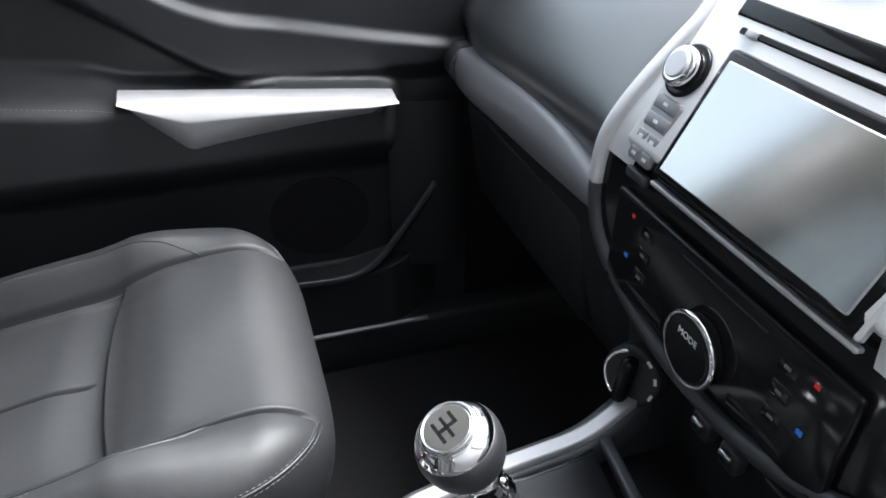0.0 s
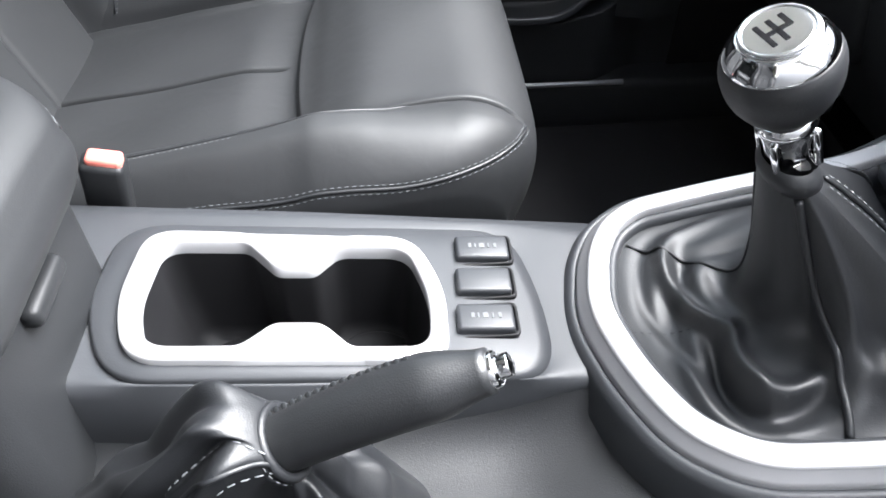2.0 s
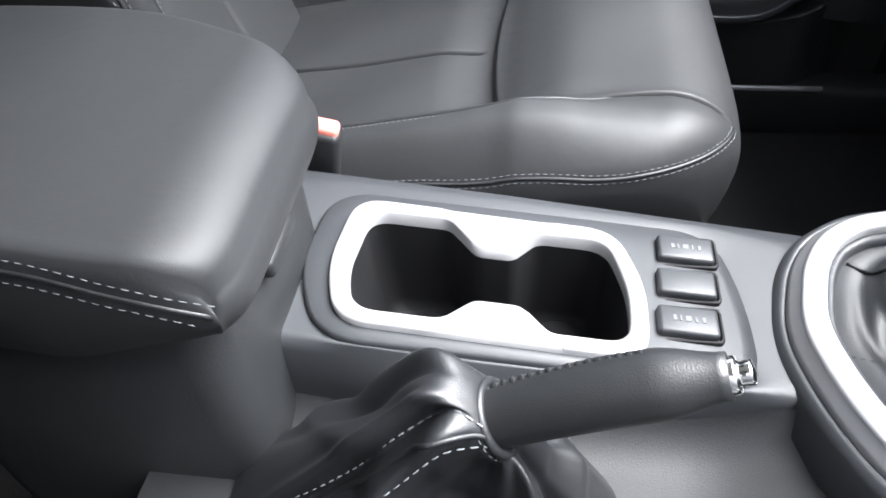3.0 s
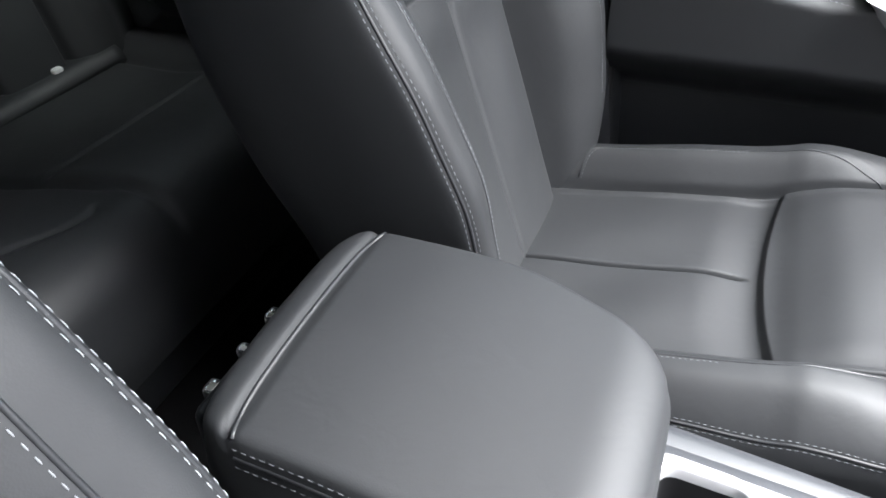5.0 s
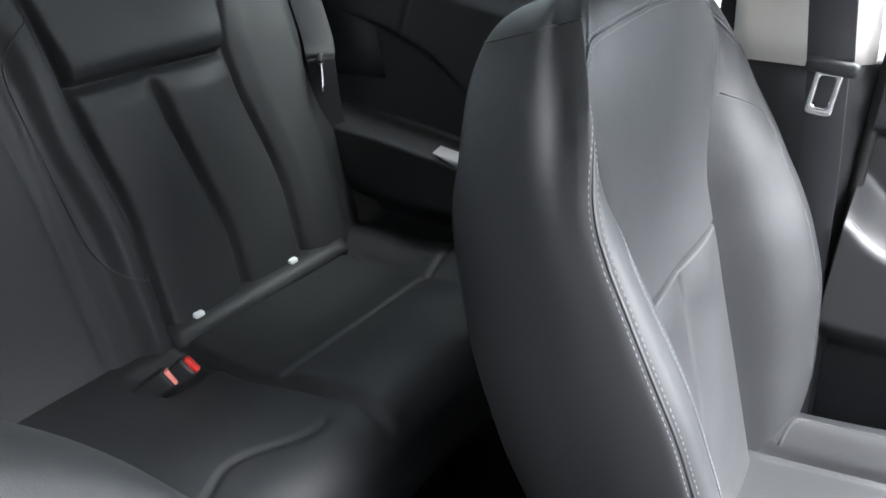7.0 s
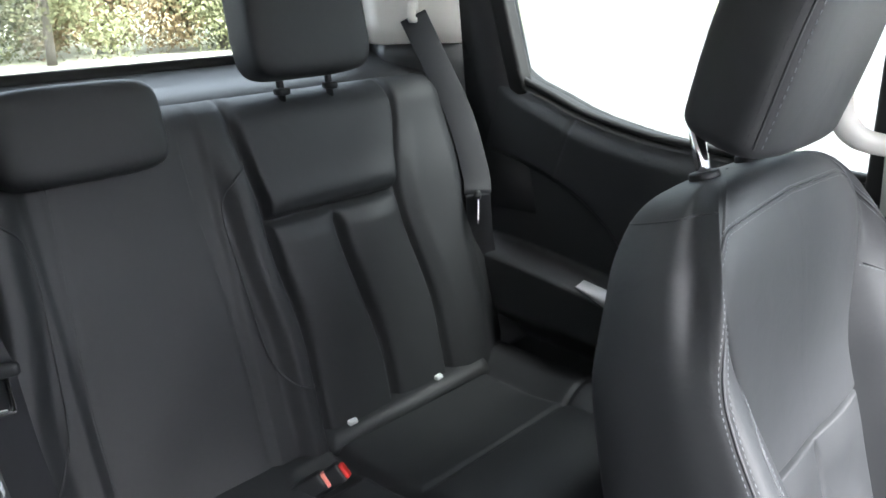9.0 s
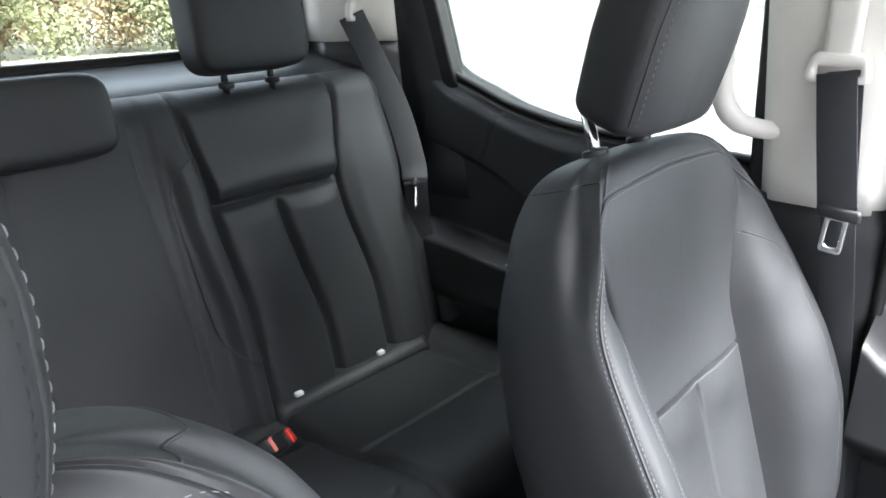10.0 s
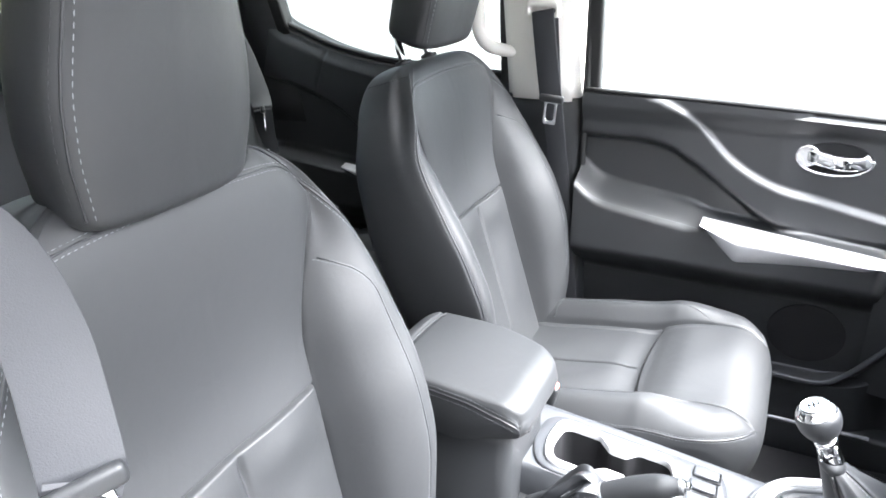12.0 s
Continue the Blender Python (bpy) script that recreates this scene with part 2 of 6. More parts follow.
def cushion_point(a, b):
    """Front seat cushion: a across, b from back to front; beyond 1 they run down the skirt."""
    a, b = np.broadcast_arrays(np.asarray(a, float), np.asarray(b, float))
    ac, bc = np.clip(a, -1, 1), np.clip(b, -1, 1)
    s = np.maximum(np.maximum(np.abs(a) - 1, b - 1), 0)
    bf = np.maximum(bc, 0)
    px, py = bc * (1 - np.where(bc > 0, ac**6, 0) / 7), ac * (1 - bf**6 / 7)
    x = -0.17 + 0.265 * px
    y = 0.229 * py * (0.93 + 0.07 * smooth(-0.42, -0.2, x))
    z = CUSHION_TOP(x)
    ay = np.abs(y)
    rise = smooth(0.132, 0.176, ay) - 0.5 * smooth(0.19, 0.235, ay)
    z = z + rise * (0.046 - 0.040 * smooth(-0.13, 0.02, x))
    z = z + 0.004 * np.exp(-(((x + 0.24) / 0.07) ** 2) - ((ay - 0.07) / 0.04) ** 2)
    z = z + 0.007 * np.exp(-(((x + 0.06) / 0.04) ** 2)) * smooth(0.15, 0.11, ay)
    seam_x = -0.112 - 0.014 * (1 - (y / 0.143) ** 2)
    z = z - 0.008 * smooth(-0.06, -0.002, x - seam_x) * smooth(0.004, -0.001, x - seam_x) * smooth(0.148, 0.138, ay)
    z = z + groove(ay - 0.145, 0.009, 0.0026) * smooth(0.085, 0.06, x)
    z = z + groove(y, 0.0075, 0.0026) * smooth(-0.133, -0.15, x)
    z = z + 0.0016 * noise_field(x * 14, y * 14)
    ts = np.clip((np.abs(ac) - 0.78) / 0.22, 0, 1)
    tf = np.clip((bc - 0.72) / 0.28, 0, 1)
    z = z - 0.038 * (1 - np.sqrt(1 - ts * ts)) - 0.052 * (1 - np.sqrt(1 - tf * tf))
    fall = np.clip(s / 0.5, 0, 1)
    inset = 1 - 0.15 * fall**1.5 + 0.012 * np.sin(fall * math.pi)
    z = z + (0.175 - z) * fall
    return np.stack([-0.17 + (x + 0.17) * inset, y * inset, z], -1)


def noise_field(u, v):
    """Gentle uneven padding."""
    return np.sin(1.3 * u + 0.7 * v) * np.cos(0.9 * v - 0.5 * u + 1.0) + 0.5 * np.sin(2.7 * u - 1.9 * v + 2.0)


def surface_normals(fn, a, b, e=0.004):
    du, dv = fn(a + e, b) - fn(a - e, b), fn(a, b + e) - fn(a, b - e)
    n = np.cross(dv, du)
    n = n / (np.linalg.norm(n, axis=-1, keepdims=True) + 1e-12)
    return np.where(n[..., 2:3] < -0.2, -n, n)


def beside(line, norm, o):
    """Line moved sideways on its surface by o."""
    t = np.gradient(line, axis=0)
    s = np.cross(t, norm)
    return line + o * s / (np.linalg.norm(s, axis=1, keepdims=True) + 1e-12)


def clustered(n):
    t = np.linspace(-1, 1, n)
    return 0.5 * t + 0.5 * np.sin(t * math.pi / 2)


BACK_WIDE = smoothline([(-0.06, 0.19), (0.0, 0.20), (0.12, 0.226), (0.22, 0.241), (0.32, 0.247), (0.40, 0.241), (0.46, 0.230), (0.51, 0.212), (0.545, 0.194), (0.58, 0.173), (0.60, 0.163), (0.65, 0.13)])
BACK_CREST = smoothline([(-0.06, 0.03), (0.0, 0.045), (0.064, 0.064), (0.158, 0.086), (0.253, 0.091), (0.336, 0.078), (0.43, 0.053), (0.5, 0.039), (0.546, 0.031), (0.58, 0.026), (0.65, 0.02)])
BACK_DEEP = smoothline([(-0.06, 0.10), (0.15, 0.10), (0.28, 0.096), (0.45, 0.088), (0.52, 0.078), (0.61, 0.068)])
BACK_SUB = 7


def back_place(h, y, d, lean=17.5):
    """From height along the backrest, side and depth to the seat's space."""
    c, s = math.cos(radians(lean)), math.sin(radians(lean))
    return np.stack(np.broadcast_arrays(-0.375 - s * h + c * d, y, 0.279 + c * h + s * d), -1)


def back_ring(h):
    w, c, T = BACK_WIDE(h), BACK_CREST(h), BACK_DEEP(h)
    wi = min(0.136 + 0.032 * smooth(0.36, 0.54, h), w - 0.025)
    edge = (wi + 0.93 * (w - wi)) * (1 - 0.09 * smooth(0.46, 0.56, h))  # the welt turns inwards over the top
    wi = min(wi, edge - 0.015)
    u, g, gap, dip, k = 0.022 * smooth(0.36, 0.54, h), (edge - wi) / 0.93, w - edge, 0.008 * smooth(0.52, 0.44, h), 0.62 + 0.22 * smooth(0.12, 0.4, h)
    far = smooth(0.014, 0.05, gap)
    oy, od = (wi + 0.985 * g) * (1 - far) + (edge + 0.68 * gap) * far, (c - 0.024) * (1 - far) + (0.60 * c - 0.004) * far
    half = [(0, -T - 0.012), (0.5 * w, -T - 0.006), (0.84 * w, -T * (k + 0.14)), (0.99 * w, -T * k), (1.01 * w, -T * (0.2 + 0.12 * far) + c * 0.25), (oy, od),
            (wi + 0.93 * g, c - 0.008 + 0.006 * far), (wi + 0.80 * g, c), (wi + 0.55 * g, c * 0.92), (wi + 0.25 * g, max(c * 0.55, u) + 0.002), (wi + min(0.006, 0.12 * g), u + 0.003), (wi, u + 0.004 * smooth(0.46, 0.53, h) - dip), (wi - 0.006, u + 0.004), (wi - 0.03, u + 0.007), (0.45 * wi, u + 0.007), (0.014, u + 0.006), (0.004, u + 0.006), (0, u + 0.006)]
    q = np.array([(-y, d) for y, d in half] + [(y, d) for y, d in half[-2::-1]])
    e = np.vstack([2 * q[0] - q[1], q, 2 * q[-1] - q[-2]])
    out = []
    for i in range(len(q) - 1):
        a, b, cc, dd = e[i], e[i + 1], e[i + 2], e[i + 3]
        for s in np.arange(BACK_SUB) / BACK_SUB:
            out.append(0.5 * (2 * b + (cc - a) * s + (2 * a - 5 * b + 4 * cc - dd) * s**2 + (3 * b - a - 3 * cc + dd) * s**3))
    out.append(q[-1])
    return np.array(out), wi


def build_backrest(seat, lean):
    rows = [(h, 1.0) for h in dense(-0.05, 0.545, 150, [(0.323, 0.012, 9)])]
    for th in np.linspace(0, math.pi / 2, 22)[1:]:
        rows.append((0.545 + 0.064 * math.sin(th), max(math.cos(th) ** 0.36, 0.02)))
    P, hs = [], []
    for h, k in rows:
        ring, wi = back_ring(h)
        y, d = ring[:, 0], ring[:, 1].copy()
        front = (np.abs(y) < wi + 0.004) & (d > -0.03)
        add = groove(h - 0.323, 0.007, 0.0026) * smooth(wi + 0.003, wi - 0.008, np.abs(y))
        add = add + groove(y, 0.0022 + 0.004 * math.exp(-(((h - 0.31) / 0.035) ** 2)), 0.0045) * smooth(0.323, 0.30, h)
        add = add + 0.006 * np.exp(-((h - 0.16) / 0.09) ** 2) * np.exp(-((np.abs(y) - 0.066) / 0.04) ** 2)
        add = add + 0.006 * np.exp(-((h - 0.29) / 0.03) ** 2) * np.exp(-((np.abs(y) - 0.06) / 0.05) ** 2)
        d = np.where(front, d + add, d + 0.0015 * noise_field(h * 22, y * 15))
        mid = -BACK_DEEP(h) * 0.5
        P.append(back_place(np.full_like(y, h), y * k, mid + (d - mid) * k, lean))
        hs.append(h)
    P, hs = np.array(P), np.array(hs)
    nv, nu = P.shape[:2]
    last = (nu - 1) // BACK_SUB - 1
    col = np.minimum(np.arange(nu - 1) // BACK_SUB, last)
    sym = np.where(col <= last // 2, col, last - col)
    left = col > last // 2
    kind = np.where(sym < 3, 0, np.where(sym < 6, 1, np.where(sym < 11, 3, 5)))
    kind = kind + np.where((kind == 1) | (kind == 3), left, 0)
    ids = np.tile(kind, (nv - 1, 1))
    hm = hs[:-1, None] + 0 * ids
    ids = np.where((ids == 5) & (hm < 0.323), 6, ids)
    ids = np.where((hm > 0.586) & (ids < 3), 7, ids)
    panels(P, ids, {0: "rear_panel", 1: "side_panel", 2: "side_panel", 3: "side_bolster", 4: "side_bolster", 5: "upper_back_panel", 6: "lower_back_panel", 7: "shoulder_panel"}, LEATHER, seat)
    N = grid_normals(P)
    S, top = BACK_SUB, nv - 14
    # one welt up each edge, round the shoulder and over the top
    track = []
    for i in range(4, top):
        t = np.clip((hs[i] - 0.45) / (hs[top] - 0.45), 0, 1)
        track.append((i, S * (6 + 4.4 * (1 - math.sqrt(1 - t * t)))))
    track += [(top, c) for c in np.linspace(S * 10.4, nu - 1 - S * 10.4, 50)]
    track += [(i, nu - 1 - c) for i, c in track[: top - 4][::-1]]
    soft = np.array(track, float)
    for _ in range(300):
        soft[1:-1] = (soft[:-2] + 2 * soft[1:-1] + soft[2:]) / 4
    line, norm = [], []
    for i, c in soft:
        a, k = min(int(i), nv - 2), min(int(c), nu - 2)
        r, q = i - a, c - k
        for grid, row in ((P, line), (N, norm)):
            row.append((grid[a, k] * (1 - q) + grid[a, k + 1] * q) * (1 - r) + (grid[a + 1, k] * (1 - q) + grid[a + 1, k + 1] * q) * r)
    even = spline(np.hstack([line[::3], norm[::3]]), 320)
    line, norm = even[:, :3], even[:, 3:]
    norm = norm / (np.linalg.norm(norm, axis=1, keepdims=True) + 1e-12)
    for o in (-0.0038, 0.0038):
        tagged(part("stitching", stitches(beside(line, norm, o), norm), THREAD, seat, "grey double stitched seam thread"), kind="stuff")
    part("piping", tube("piping", line - norm * 0.0004, 0.0015, 6), BOOT, seat)
    # curved seam on each bolster, stitched at its foot
    for mirror in (0, 1):
        line, norm = [], []
        for i in range(0, nv):
            h = hs[i]
            if not 0.10 < h < 0.466:
                continue
            t = np.clip((h - 0.40) / 0.066, 0, 1)
            f = S * (7.5 + 3.3 * (1 - np.sqrt(1 - t * t)))
            f = nu - 1 - f if mirror else f
            a, r = int(f), f - int(f)
            line.append(P[i, a] * (1 - r) + P[i, a + 1] * r)
            norm.append(N[i, a])
        line, norm = np.array(line), np.array(norm)
        part("bolster_seam", tube("bolster_seam", line[::2] - norm[::2] * 0.0003, 0.0011, 6), BOOT, seat)
        tagged(part("stitching", stitches(beside(line, norm, 0.0026 - 0.0052 * mirror) + norm * 0.0004, norm, 0.0026, 0.0022, 0.0005), THREAD, seat), kind="stuff")
    # seam from the welt back over each shoulder
    i = int(np.argmax(hs > 0.586))
    for c0, c1 in ((2 * S, 7 * S), (nu - 1 - 7 * S, nu - 1 - 2 * S)):
        part("shoulder_seam", tube("shoulder_seam", P[i, c0:c1:2] - N[i, c0:c1:2] * 0.0002, 0.0012, 6), BOOT, seat)


def pad(name, size, at, mat, parent, power=4.0, n=28, turn=None, crown=None):
    """Padded block: super-ellipsoid of that size."""
    us, vs = np.linspace(-math.pi, math.pi, 2 * n), np.linspace(-math.pi / 2, math.pi / 2, n)
    e = 2 / power

    def pw(v):
        return np.sign(v) * np.abs(v) ** e

    rings = []
    for v in vs:
        c, s = pw(np.cos(v)), pw(np.sin(v))
        rings.append(np.stack([size[0] / 2 * c * pw(np.cos(us[:-1])), size[1] / 2 * c * pw(np.sin(us[:-1])), np.full(2 * n - 1, size[2] / 2 * s)], -1))
    P = np.array(rings)
    if crown is not None:
        P = crown(P)
    if turn is not None:
        P = P @ np.array(turn.to_3x3()).T
    return part(name, lofted(name, P + np.array(at)), mat, parent), P + np.array(at)


def head_section(k):
    """Plan of the front headrest: broad flat front, tapering to the back; k shrinks it."""
    half = [(0.055, 0.0), (0.053, 0.05), (0.046, 0.080), (0.038, 0.0905), (0.024, 0.096), (-0.01, 0.090), (-0.036, 0.075), (-0.050, 0.045), (-0.054, 0.0)]
    q = spline(half, 36)
    ring = np.vstack([q, np.c_[q[-2:0:-1, 0], -q[-2:0:-1, 1]]])
    return ring * np.array([k[0], k[1]])


def build_headrest(seat, lean, drop, nod):
    up = np.array([-math.sin(radians(lean)), 0, math.cos(radians(lean))])
    for y in (-0.05, 0.05):
        foot = back_place(0.606, y, -0.033, lean)
        part("headrest_post", tube("headrest_post", [foot - 0.02 * up, foot + 0.02 * up, foot + 0.055 * up], 0.0072, 12, up=(0, 1, 0)), CHROME, seat, "chrome headrest post")
        col = disc(0.015, 0.012, 24, 0.003)
        part("headrest_collar", moved(col, Matrix.Translation(foot + 0.004 * up) @ Matrix.Rotation(radians(-lean), 4, "Y")), PLASTIC, seat, "black plastic collar")
    base = back_place(0.640 - drop, 0.0, -0.002 - 0.2 * drop, lean)
    tilt = radians(nod)
    tu = np.array([math.sin(tilt), 0, math.cos(tilt)])
    tf = np.array([math.cos(tilt), 0, -math.sin(tilt)])
    rings = []
    for t in np.r_[np.linspace(0, 0.1, 12), np.linspace(0.1, 0.86, 26)[1:], np.linspace(0.86, 1, 14)[1:]]:
        lo, hi = np.clip((0.1 - t) / 0.1, 0, 1), np.clip((t - 0.84) / 0.16, 0, 1)
        k = max(math.sqrt(max(1 - lo**2.6, 0)), 0.05) * max(math.sqrt(max(1 - hi**2.2, 0)), 0.05)
        wide = (1.06 if drop < 0.02 else 0.95) + (0.03 if drop < 0.02 else 0.1) * smooth(0.0, 0.35, t) - 0.20 * smooth(0.45, 1.0, t)
        deep = 1.0 + 0.06 * math.sin(math.pi * t)
        sec = head_section((deep * (0.6 + 0.4 * k if k > 0.3 else k * 2.4), wide * (0.75 + 0.25 * k if k > 0.3 else k * 2.75)))
        rings.append([base + tu * 0.205 * t + tf * x + np.array((0, y, 0)) for x, y in sec])
    R = np.array(rings)
    if drop > 0.02:
        R = R + np.array((0.008, -0.009, 0))
    head = part("headrest", lofted("headrest", R), LEATHER, seat, "black leather headrest pad")
    n = R.shape[1]
    cen = R.mean(1, keepdims=True)
    for j in (13, n - 13):
        for o in (-1, 1):
            line = R[9:-9, j + o]
            tagged(part("stitching", stitches(line, line - cen[9:-9, 0], 0.0042, 0.0034, 0.0009, 0.0002), BELT if o < 0 else THREAD, head), kind="stuff")
        part("headrest_seam", tube("headrest_seam", R[8:-8, j], 0.0012, 6, up=(0, 1, 0)), BOOT, head)
    return head


def build_front_seat(label, lean, drop, nod):
    seat = thing("front_seat", label, "car seat", group="front seats")
    # cushion
    foc = [(0.627, 0.03, 5), (-0.627, 0.03, 5), (0, 0.02, 5), (0.9, 0.12, 1), (-0.9, 0.12, 1)]
    a = np.r_[np.linspace(-1.5, -1.02, 14), dense(-1, 1, 190, foc), np.linspace(1.02, 1.5, 14)]
    b = np.r_[dense(-1, 0.4, 120, [(0.19, 0.05, 4)]), 0.4 + 0.6 * np.sin(np.linspace(0, math.pi / 2, 56))[1:], np.linspace(1.03, 1.5, 9)]
    P = cushion_point(a[None, :], b[:, None])
    C = (P[:-1, :-1] + P[1:, 1:]) / 2
    ac = (a[:-1] + a[1:])[None, :] / 2 + 0 * C[..., 0]
    bc = (b[:-1] + b[1:])[:, None] / 2 + 0 * C[..., 0]
    seam_x = -0.112 - 0.014 * (1 - (C[..., 1] / 0.143) ** 2)
    ids = np.where(C[..., 0] > seam_x, 1, 0)
    ids = np.where(C[..., 1] > 0.143, 2, np.where(C[..., 1] < -0.143, 3, ids))
    ids = np.where((np.abs(ac) > piping_a(bc)), np.where(ac > 0, 4, 5), np.where(bc > 0.94, 1, ids))
    panels(P, ids, {0: "seat_panel", 1: "thigh_panel", 2: "cushion_bolster", 3: "cushion_bolster", 4: "cushion_skirt", 5: "cushion_skirt"}, LEATHER, seat, flip=True)
    for side in (-1, 1):
        line = cushion_point(side * PIPING_LINE[30:, 1], PIPING_LINE[30:, 0])
        norm = surface_normals(cushion_point, side * PIPING_LINE[30:, 1], PIPING_LINE[30:, 0])
        for o in (-0.0034, 0.0034):
            tagged(part("stitching", stitches(beside(line, norm, o), norm), THREAD, seat, "grey double stitched seam thread"), kind="stuff")
        part("piping", tube("piping", line[::2] - 0.0003 * norm[::2], 0.0016, 6), BOOT, seat)
    # sewn line along the top of each bolster, curling into the thigh pad
    for side in (-1, 1):
        path = spline([(-0.345, 0.150), (-0.338, 0.168), (-0.315, 0.178), (-0.22, 0.178), (-0.12, 0.176), (-0.06, 0.168), (-0.025, 0.152), (-0.012, 0.146)], 120)
        ya, xb = side * path[:, 1] / 0.229 / (0.93 + 0.07 * smooth(-0.42, -0.2, path[:, 0])), (path[:, 0] + 0.17) / 0.265
        line, norm = cushion_point(ya, xb), surface_normals(cushion_point, ya, xb)
        part("bolster_seam", tube("bolster_seam", line[::2] - 0.0002 * norm[::2], 0.0010, 6), BOOT, seat)
        tagged(part("stitching", stitches(beside(line, norm, 0.0028)[:70], norm[:70], 0.0026, 0.0022, 0.0005), THREAD, seat), kind="stuff")
    part("seat_base", rbox((0.44, 0.38, 0.12), (-0.19, 0, 0.12), 0.02), PLASTIC, seat, "black plastic seat base")
    for y in (-0.17, 0.17):
        part("seat_rail", rbox((0.46, 0.03, 0.035), (-0.19, y, 0.045), 0.006), STEEL, seat, "steel floor rail")
    build_backrest(seat, lean)
    build_headrest(seat, lean, drop, nod)
    for s in (-1, 1):
        part("recliner_cover", rbox((0.10, 0.018, 0.06), (-0.385, s * 0.215, 0.262), 0.009, 3), GREYPLASTIC, seat, "dark grey recliner cover")
    return seat


seat_a = build_front_seat("black leather passenger seat with pale stitching and raised headrest", 17.5, 0.0, 14)
seat_a.location = (0, 0.3375, 0)
seat_b = build_front_seat("black leather driver's seat, set upright, with lowered headrest", 10.5, 0.053, 5)
seat_b.location = (0.045, -0.447, 0)


# ---- rear bench ----
def rear_back_x(z):
    return -1.118 - 0.245 * (z - 0.37)


BENCH_MID = -0.03


def bench_in(z):
    """Sewn lines of the rear backrest, out from its middle: inner edge of the outer seats."""
    return 0.187 - 0.016 * smooth(0.70, 0.86, z) + 0.022 * smooth(0.70, 0.5, z)


def bench_mid(z):
    return 0.31 + 0.045 * smooth(0.70, 0.42, z)


def bench_out(z):
    return 0.446 + 0.030 * smooth(0.70, 0.86, z) + 0.038 * smooth(0.70, 0.46, z)


BENCH_SEAM = 0.700


def rear_back_point(y, z):
    """Rear backrest front: side and height."""
    y, z = np.broadcast_arrays(np.asarray(y, float), np.asarray(z, float))
    q = np.abs(y - BENCH_MID)  # alike on both sides
    x = rear_back_x(z)
    qi, qm, qo = bench_in(z), bench_mid(z), bench_out(z)
    ins = 0.012 * smooth(qo, qo + 0.045, q)
    x = x + ins * 1.2 * smooth(0.86, 0.7, z) - 0.02 * smooth(0.57, 0.62, q)
    x = x + 0.020 * smooth(qi - 0.060, qi - 0.030, q) * smooth(qi + 0.008, qi - 0.02, q) * smooth(0.86, 0.75, z)
    x = x - 0.006 * smooth(0.125, 0.11, q)
    lo = smooth(BENCH_SEAM + 0.004, BENCH_SEAM - 0.035, z)
    x = x + groove(q - qi, 0.014, 0.007) + groove(q - qo, 0.013, 0.007)
    x = x + groove(q - qm, 0.014, 0.008) * lo
    inside = smooth(-0.004, 0.012, q - qi) * smooth(0.004, -0.012, q - qo)
    x = x + groove(z - BENCH_SEAM, 0.014, 0.007) * inside
    # the upper pad hangs in a soft roll over the pleats
    x = x + inside * (0.012 * np.exp(-(((z - 0.775) / 0.08) ** 2)) + 0.012 * np.exp(-(((z - BENCH_SEAM - 0.030) / 0.026) ** 2)))
    for a, b in ((qi, qm), (qm, qo)):
        t = np.clip((q - a) / (b - a), 0, 1)
        x = x + 0.020 * (4 * t * (1 - t)) ** 0.7 * lo * (0.45 + 0.55 * np.exp(-(((z - 0.63) / 0.11) ** 2)))
    x = x + groove(q - 0.088 - 0.020 * smooth(0.83, 0.5, z), 0.002, 0.003)
    x = x + 0.0015 * noise_field(y * 11, z * 13)
    top = np.clip((z - 0.835) / 0.04, 0, 1)
    x = x - 0.04 * (1 - np.sqrt(1 - top**2))
    return np.stack([x, y, z], -1)


